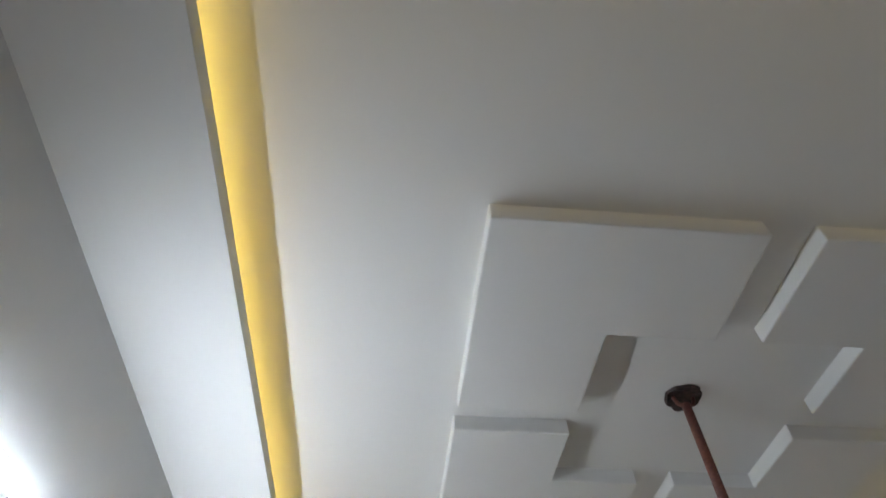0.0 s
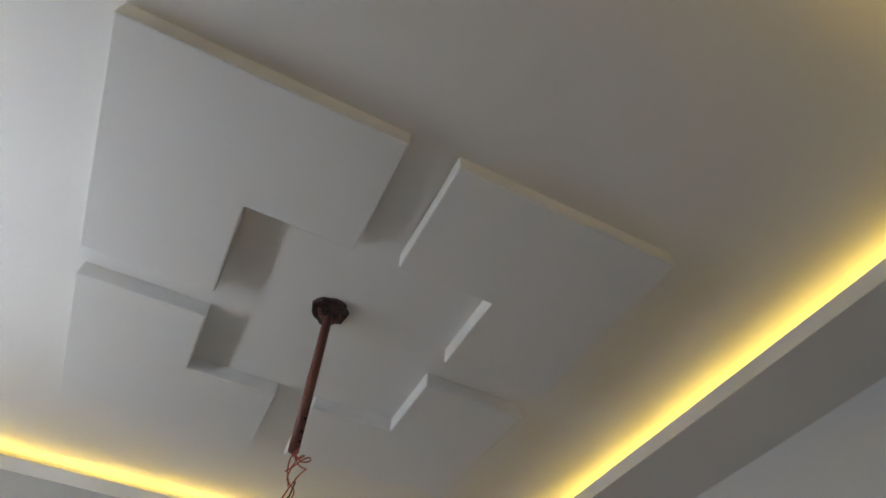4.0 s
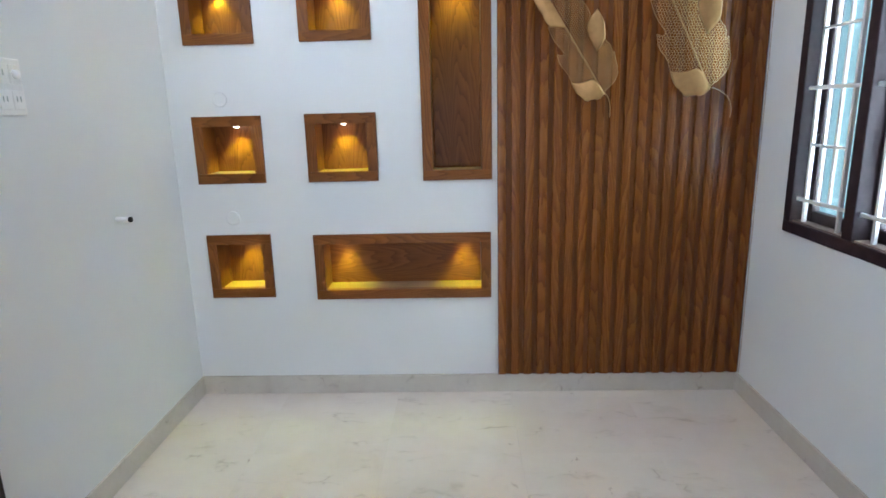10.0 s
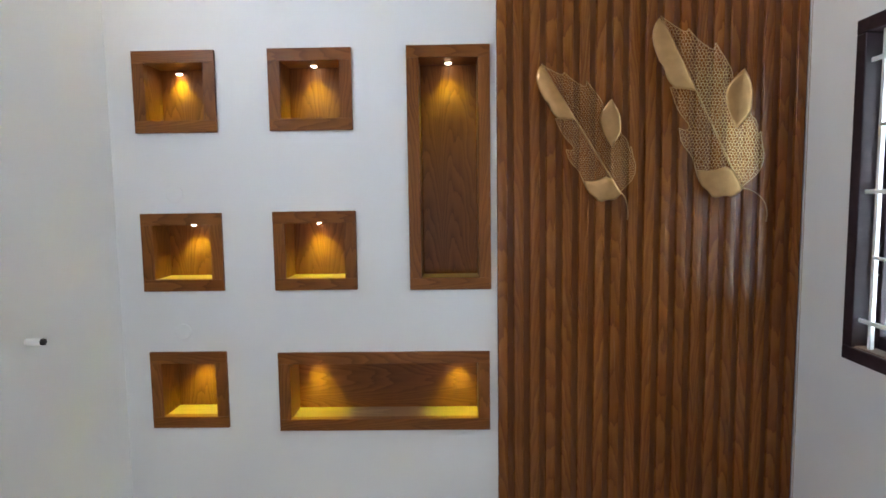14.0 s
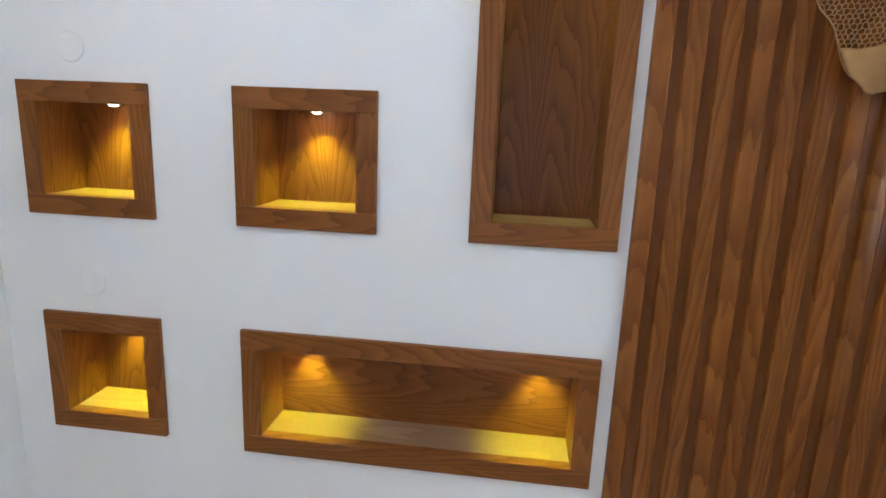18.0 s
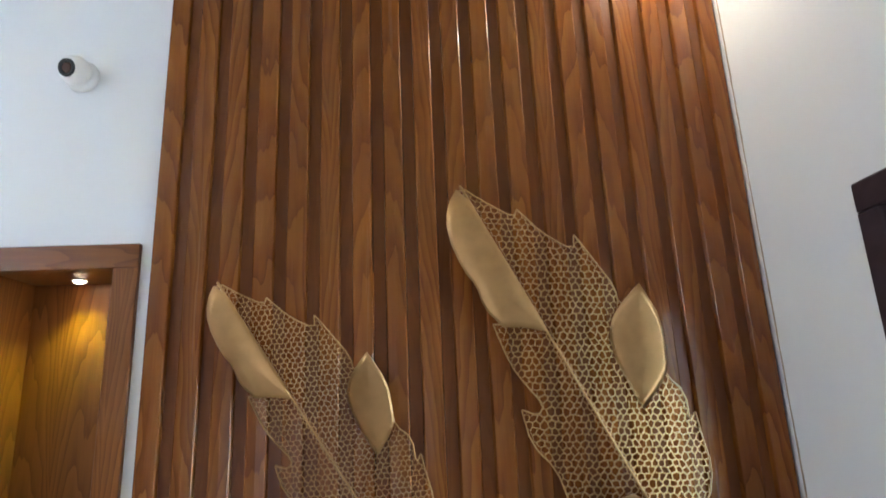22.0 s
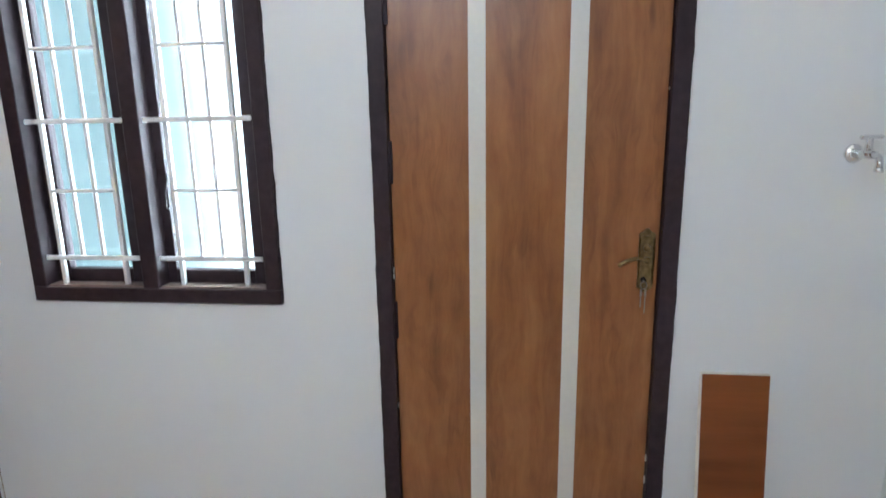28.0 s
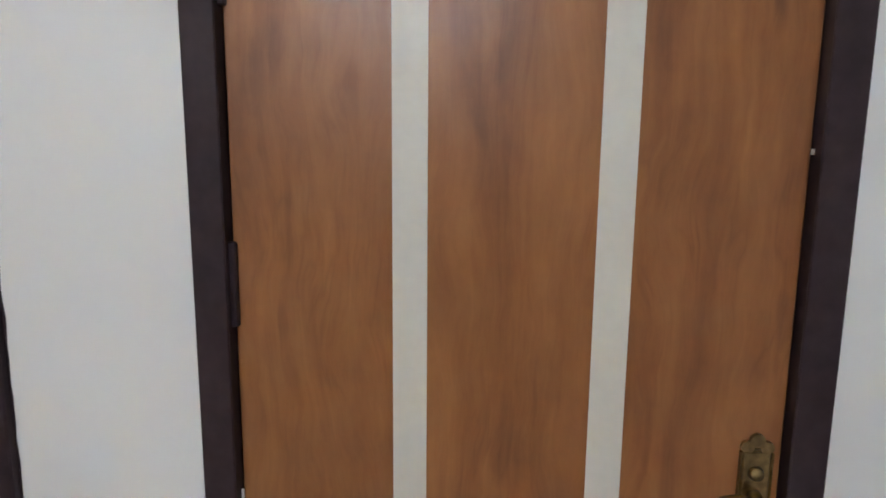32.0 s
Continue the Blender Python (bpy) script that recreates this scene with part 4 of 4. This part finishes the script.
for k in range(28):
    j = (k + 1) % 28
    bm.faces.new((top[k], top[j], low[j], low[k])), bm.faces.new((low[k], low[j], deep[j], deep[k]))
bm.faces.new(deep), bm.faces.new(top)
part("ceiling_box", bm, plain("rough_box", (0.045, 0.026, 0.021), 0.6, vary=0.8, grain=70), hook, "ragged dark ceiling box")
part("hook", bent([(rodx - 0.03, rody, UP - 0.006), (rodx - 0.022, rody, UP - 0.03), (rodx, rody, UP - 0.038), (rodx + 0.022, rody, UP - 0.03), (rodx + 0.03, rody, UP - 0.006)], 0.006, 8), RUST, hook, "", True)
part("rod", rod(bmesh.new(), (rodx, rody, UP - 0.03), (rodx - 0.004, rody, 2.600), 0.0125, 20), RUST, hook, "rust-red steel rod", True)
for dz in (0.02, 0.045, 0.08):
    part("bolt_hole", rod(bmesh.new(), (rodx + 0.002, rody - 0.0135, 2.600 + dz), (rodx + 0.002, rody - 0.010, 2.600 + dz), 0.0035, 10), HOLE_AND_WIRE, hook)
for k, (c, turn) in enumerate(((WIRER, 0.0), (WIRER, 1.3), (WIRER, 2.6), (WIRER, 0.5))):
    pts = []
    for i in range(17):
        q = i / 16
        pts.append((rodx - 0.004 + 0.030 * math.sin(5.2 * q + turn) * min(1, 3 * q) * (1 - 0.6 * q) + 0.02 * math.sin(3 * q), rody - 0.008 + 0.018 * math.cos(6 * q + turn) * q * (1 - q) * 2,
                    2.605 - (0.06 + 0.03 * k) * q - 0.02 * math.sin(9 * q + turn) * (1 - q)))
    part("wire", bent(pts, 0.0016, 6), c, hook, "loose thin wire", True)
part("wire_tail", bent([(rodx + 0.016, rody, 2.533), (rodx + 0.010, rody - 0.004, 2.498), (rodx - 0.006, rody - 0.004, 2.473), (rodx - 0.014, rody, 2.448)], 0.0018, 6), HOLE_AND_WIRE, hook, "", True)
seat(hook)

for x, y, s in ((0.145, -0.168, 0.052), (2.720, -0.165, 0.052)):
    dl = thing("downlight", "square recessed LED downlight glowing warm white in the soffit", "downlight", (x, y, H), "soffit downlights")
    bm = bmesh.new()
    for q in ((x - s, x + s, y - s, y - s + 0.007), (x - s, x + s, y + s - 0.007, y + s), (x - s, x - s + 0.007, y - s + 0.007, y + s - 0.007), (x + s - 0.007, x + s, y - s + 0.007, y + s - 0.007)):
        box(bm, *q, H - 0.004, H)
    part("bezel", bm, WHITE, dl)
    part("diffuser", boxed(x - s + 0.007, x + s - 0.007, y - s + 0.007, y + s - 0.007, H - 0.0032, H - 0.0005), LED, dl, "glowing diffuser")
    seat(dl)

# ---------------------------------------------------------------- things on the walls
tl = thing("tube_light", "cool white LED tube light on the wall", "tube light", (0.02, -1.43, 2.515))
part("batten", boxed(0.0, 0.026, -2.035, -0.820, 2.517, 2.545, 0.003), WHITE, tl)
bm = bmesh.new()
arc = [(0.024 + 0.007 * math.sin(math.pi * k / 8), 2.531 - 0.0160 * math.cos(math.pi * k / 8)) for k in range(9)]
ends = [[bm.verts.new((x, y, z)) for x, z in arc] for y in (-2.029, -0.829)]
for k in range(9):
    bm.faces.new((ends[0][k], ends[0][(k + 1) % 9], ends[1][(k + 1) % 9], ends[1][k]))
bm.faces.new(ends[0]), bm.faces.new(ends[1])
part("tube", bm, TUBE, tl, "glowing half-round diffuser")
for y in (-2.035, -0.823):
    part("end_cap", boxed(0.0, 0.038, y - 0.006, y + 0.006, 2.508, 2.554, 0.003), WHITE, tl)
seat(tl)

sb = thing("switch_board", "white modular switch board with rows of sockets on the wall", "switch board", (0, -1.11, 1.505))
part("plate", boxed(0.0, 0.012, -1.235, -0.985, 1.505, 1.684, 0.004, 2), WHITE, sb)
for r, z in ((0, 1.553), (1, 1.634)):
    for k in range(4):
        y = -1.018 - k * 0.058
        mod = part("module", boxed(0.0115, 0.0145, y - 0.024, y + 0.024, z - 0.030, z + 0.030, 0.0015), WHITE, sb)
        if k % 2 or not r:
            bm = bmesh.new()
            for dy, dz in ((-0.008, 0.004), (0.008, 0.004)):
                box(bm, 0.0143, 0.0149, y + dy - 0.0022, y + dy + 0.0022, z + dz - 0.009, z + dz + 0.009)
            part("slot", bm, PVC, mod, "grey socket slot")
        else:
            part("regulator", lathe([(0.0, 0.0), (0.015, 0.0), (0.014, 0.010), (0.0, 0.011)], Matrix.Translation((0.0145, y, z)) @ pose(0, 0, 0, 0, 90, 0), 18), WHITE, mod, "round regulator knob", True)
seat(sb)

dw = thing("pipe_stub", "short white plastic pipe stub with dark end in the wall", "pipe stub", (0.0, -0.566, 1.077))
part("sleeve", rod(bmesh.new(), (0.0, -0.566, 1.077), (0.052, -0.566, 1.077), 0.0125, 16), WHITE, dw, "", True)
part("plug", rod(bmesh.new(), (0.052, -0.566, 1.077), (0.062, -0.566, 1.077), 0.0115, 16), HOLE_AND_WIRE, dw, "dark open end", True)
seat(dw)

for x, z in ((0.260, 1.566), (0.264, 0.976)):
    cv = place_mesh("cover_disc", lathe([(0.0, 0.0), (0.036, 0.0), (0.036, 0.0030), (0.033, 0.0052), (0.0, 0.0055)], Matrix.Translation((x, 0, z)) @ pose(0, 0, 0, 90, 0, 0), 28), WALL)
    tagged(cv, "round junction cover painted over in wall white", "cover plate", "painted junction covers")


def turret(label, at, out, aim):
    """A small turret camera housing: base ring, ball and lens."""
    root = thing("security_camera", label, "security camera", at, "wall cameras")
    m = look(at, Vector(at) + Vector(out)) @ pose(0, 0, 0, 0, 180, 0)
    part("base", lathe([(0.0, 0.0), (0.036, 0.0), (0.036, 0.010), (0.032, 0.020), (0.0, 0.022)], m, 28), WHITE, root, "", True)
    ball = Vector(at) + Vector(out).normalized() * 0.030
    a = look(ball, ball + Vector(aim)) @ pose(0, 0, 0, 0, 180, 0)
    globe = part("ball", lathe([(0.0, -0.032), (0.016, -0.028), (0.027, -0.017), (0.032, 0.0), (0.028, 0.016), (0.022, 0.024), (0.0, 0.024)], a, 28), WHITE, root, "", True)
    part("lens_ring", lathe([(0.0, 0.0), (0.020, 0.0), (0.019, 0.004), (0.014, 0.004), (0.013, 0.001), (0.0, 0.001)], a @ Matrix.Translation((0, 0, 0.0235)), 24), BLACK, globe, "black lens ring", True)
    part("lens", lathe([(0.0, 0.0), (0.0125, 0.0), (0.009, 0.003), (0.0, 0.004)], a @ Matrix.Translation((0, 0, 0.0245)), 20), LENS, globe, "brown glass lens", True)
    seat(root)


turret("small white turret security camera beside the panel", (1.430, 0.0, 2.548), (0, -1, 0), (-0.22, -1.0, -0.30))
turret("small white turret security camera above the door", (W, -1.655, 2.565), (-1, 0, 0), (-1.0, 0.15, 0.25))

ty, tz = -2.938, 1.411
tap = thing("bib_tap", "chrome wall-mounted bib tap", "tap", (W, ty, tz))
part("flange", lathe([(0.0, 0.0), (0.027, 0.0), (0.025, 0.006), (0.014, 0.011), (0.0, 0.012)], Matrix.Translation((W, ty, tz)) @ pose(0, 0, 0, 0, -90, 0), 24), CHROME, tap, "", True)
part("body", rod(bmesh.new(), (W - 0.008, ty, tz), (W - 0.088, ty, tz + 0.002), 0.0125, 18, 0.011), CHROME, tap, "", True)
part("spout", bent([(W - 0.080, ty, tz + 0.002), (W - 0.104, ty, tz + 0.002), (W - 0.120, ty, tz - 0.006), (W - 0.125, ty, tz - 0.020), (W - 0.125, ty, tz - 0.034)], 0.0092, 14), CHROME, tap, "", True)
part("spout_collar", rod(bmesh.new(), (W - 0.125, ty, tz - 0.030), (W - 0.125, ty, tz - 0.042), 0.0112, 16), CHROME, tap, "", True)
neck = part("neck", rod(bmesh.new(), (W - 0.068, ty, tz + 0.004), (W - 0.068, ty, tz + 0.044), 0.0115, 16, 0.008), CHROME, tap, "", True)
part("handle", box(bmesh.new(), W - 0.076, W - 0.060, ty - 0.026, ty + 0.026, tz + 0.042, tz + 0.054, 0.005, 2), CHROME, neck, "chrome T handle")
part("handle_knob", lathe([(0.0, -0.007), (0.006, -0.004), (0.0075, 0.0), (0.006, 0.004), (0.0, 0.007)], Matrix.Translation((W - 0.068, ty - 0.028, tz + 0.048)), 14), CHROME, neck, "", True)
seat(tap)

vx, vy = 2.614, -3.046
vent = thing("vent_pipe", "grey plastic vent pipe with slotted white cowl beside the wall", "vent pipe", (vx, vy, 0.072))
part("stub", rod(bmesh.new(), (vx + 0.004, vy - 0.02, 0.108), (vx + 0.012, S + 0.001, 0.102), 0.024, 20), WHITE, vent, "white pipe stub into the wall", True)
part("elbow", bent([(vx + 0.003, vy - 0.048, 0.107), (vx + 0.001, vy - 0.024, 0.108), (vx, vy - 0.005, 0.114), (vx, vy, 0.131), (vx, vy, 0.158)], 0.034, 20), PVCD, vent, "dark grey elbow with cement specks", True)
part("riser", rod(bmesh.new(), (vx, vy, 0.146), (vx, vy, 0.258), 0.0290, 22), PVC, vent, "", True)
cowl = part("cowl_ring", lathe([(0.0, 0.246), (0.034, 0.246), (0.0375, 0.250), (0.0375, 0.263), (0.034, 0.268), (0.0, 0.269)], Matrix.Translation((vx, vy, 0)), 24), WHITE, vent, "", True)
for k in range(12):
    q = 6.28318 * k / 12
    part("cowl_rib", rod(bmesh.new(), (vx + 0.0325 * math.cos(q), vy + 0.0325 * math.sin(q), 0.264), (vx + 0.0265 * math.cos(q), vy + 0.0265 * math.sin(q), 0.303), 0.0048, 6), WHITE, cowl)
# Dark core added for the shade inside the slotted cowl.
part("cowl_shade_core", rod(bmesh.new(), (vx, vy, 0.266), (vx, vy, 0.300), 0.024, 18, 0.019), HOLE_AND_WIRE, cowl, "dark core painted as the shade in the slots", True)
part("cowl_cap", lathe([(0.0, 0.300), (0.029, 0.300), (0.029, 0.305), (0.025, 0.309), (0.0, 0.310)], Matrix.Translation((vx, vy, 0)), 24), WHITE, vent, "", True)
specks = random.Random(8)
for _ in range(7):
    c, q, r = specks.uniform(-0.040, -0.006), specks.uniform(0.4, 2.4), specks.uniform(0.0016, 0.0034)
    part("cement_speck", lathe([(0.0, -r * 0.5), (r, 0.0), (0.0, r * 0.5)], Matrix.Translation((vx - 0.0335 * math.cos(q - 0.4), vy + c, 0.109 + 0.0335 * math.sin(q - 0.4))), 6), WHITE, vent, "white cement speck")
seat(vent)

# ---------------------------------------------------------------- loose board leaning on the wall
lean = math.degrees(math.atan2(0.088, 0.715))
board = thing("loose_board", "brown laminated board offcut with pale edges leaning against the wall", "board", (2.776, -2.672, 0.0))
tilt = Matrix.Translation((2.776, -2.672, 0.0)) @ pose(0, 0, 0, 0, lean, 0)
bm = boxed(0.0, 0.025, -0.1035, 0.1035, 0.0, 0.7370, 0.0008)
bmesh.ops.transform(bm, matrix=tilt, verts=bm.verts[:])
part("core", bm, RAW, board, "pale raw core")
bm = boxed(-0.0012, 0.002, -0.1015, 0.1010, 0.0005, 0.7350)
bmesh.ops.transform(bm, matrix=tilt, verts=bm.verts[:])
part("face", bm, BOARDW, board, "brown laminate face")
seat(board)


# ---------------------------------------------------------------- crumbs of plaster in front of the threshold
rng = random.Random(21)
bm = bmesh.new()
for _ in range(260):
    y, x = rng.uniform(-2.50, -1.52), W - 0.024 - abs(rng.gauss(0, 0.022))
    r = rng.uniform(0.0012, 0.0050)
    ring = [(x + r * rng.uniform(0.5, 1.3) * math.cos(1.2566 * k), y + r * rng.uniform(0.5, 1.5) * math.sin(1.2566 * k)) for k in range(5)]
    hi = [bm.verts.new((a + (x - a) * 0.3, b + (y - b) * 0.3, r * 0.5)) for a, b in ring]
    lo = [bm.verts.new((a, b, 0.0)) for a, b in ring]
    bm.faces.new(hi)
    for k in range(5):
        bm.faces.new((lo[k], lo[(k + 1) % 5], hi[(k + 1) % 5], hi[k]))
tagged(place_mesh("plaster_crumbs", bm, plain("crumbs", (0.42, 0.34, 0.26), 0.8, vary=0.4, grain=200)), "tan crumbs of plaster on the floor along the threshold", "debris", kind="stuff")

# ---------------------------------------------------------------- floor tiles
floor = bpy.data.objects["floor"]
TILE = 0.60
made = {}
for i in range(6):
    for j in range(12):
        x0, y1 = -0.12 + i * TILE, -j * TILE
        x1, y0 = min(x0 + TILE, W), max(y1 - TILE, -6.6)
        x0 = max(x0, 0.0)
        key = (round(x1 - x0, 4), round(y1 - y0, 4), i == 0)
        off = Vector((-0.12 + i * TILE, y1, 0))
        if x1 - x0 < 0.05 or y1 - y0 < 0.05 or (y1 <= S - TH and x0 >= JAMB):
            continue
        if key not in made:
            bm = boxed(x0 - off.x + 0.0001, x1 - off.x - 0.0001, y0 - off.y + 0.0001, y1 - off.y - 0.0001, -0.006, 0.0)
            me = bpy.data.meshes.new("tile")
            bm.to_mesh(me)
            bm.free()
            me.materials.append(FLOOR)
            made[key] = me
        ob = new("tile", made[key])
        ob.location = off
        ob.parent = floor
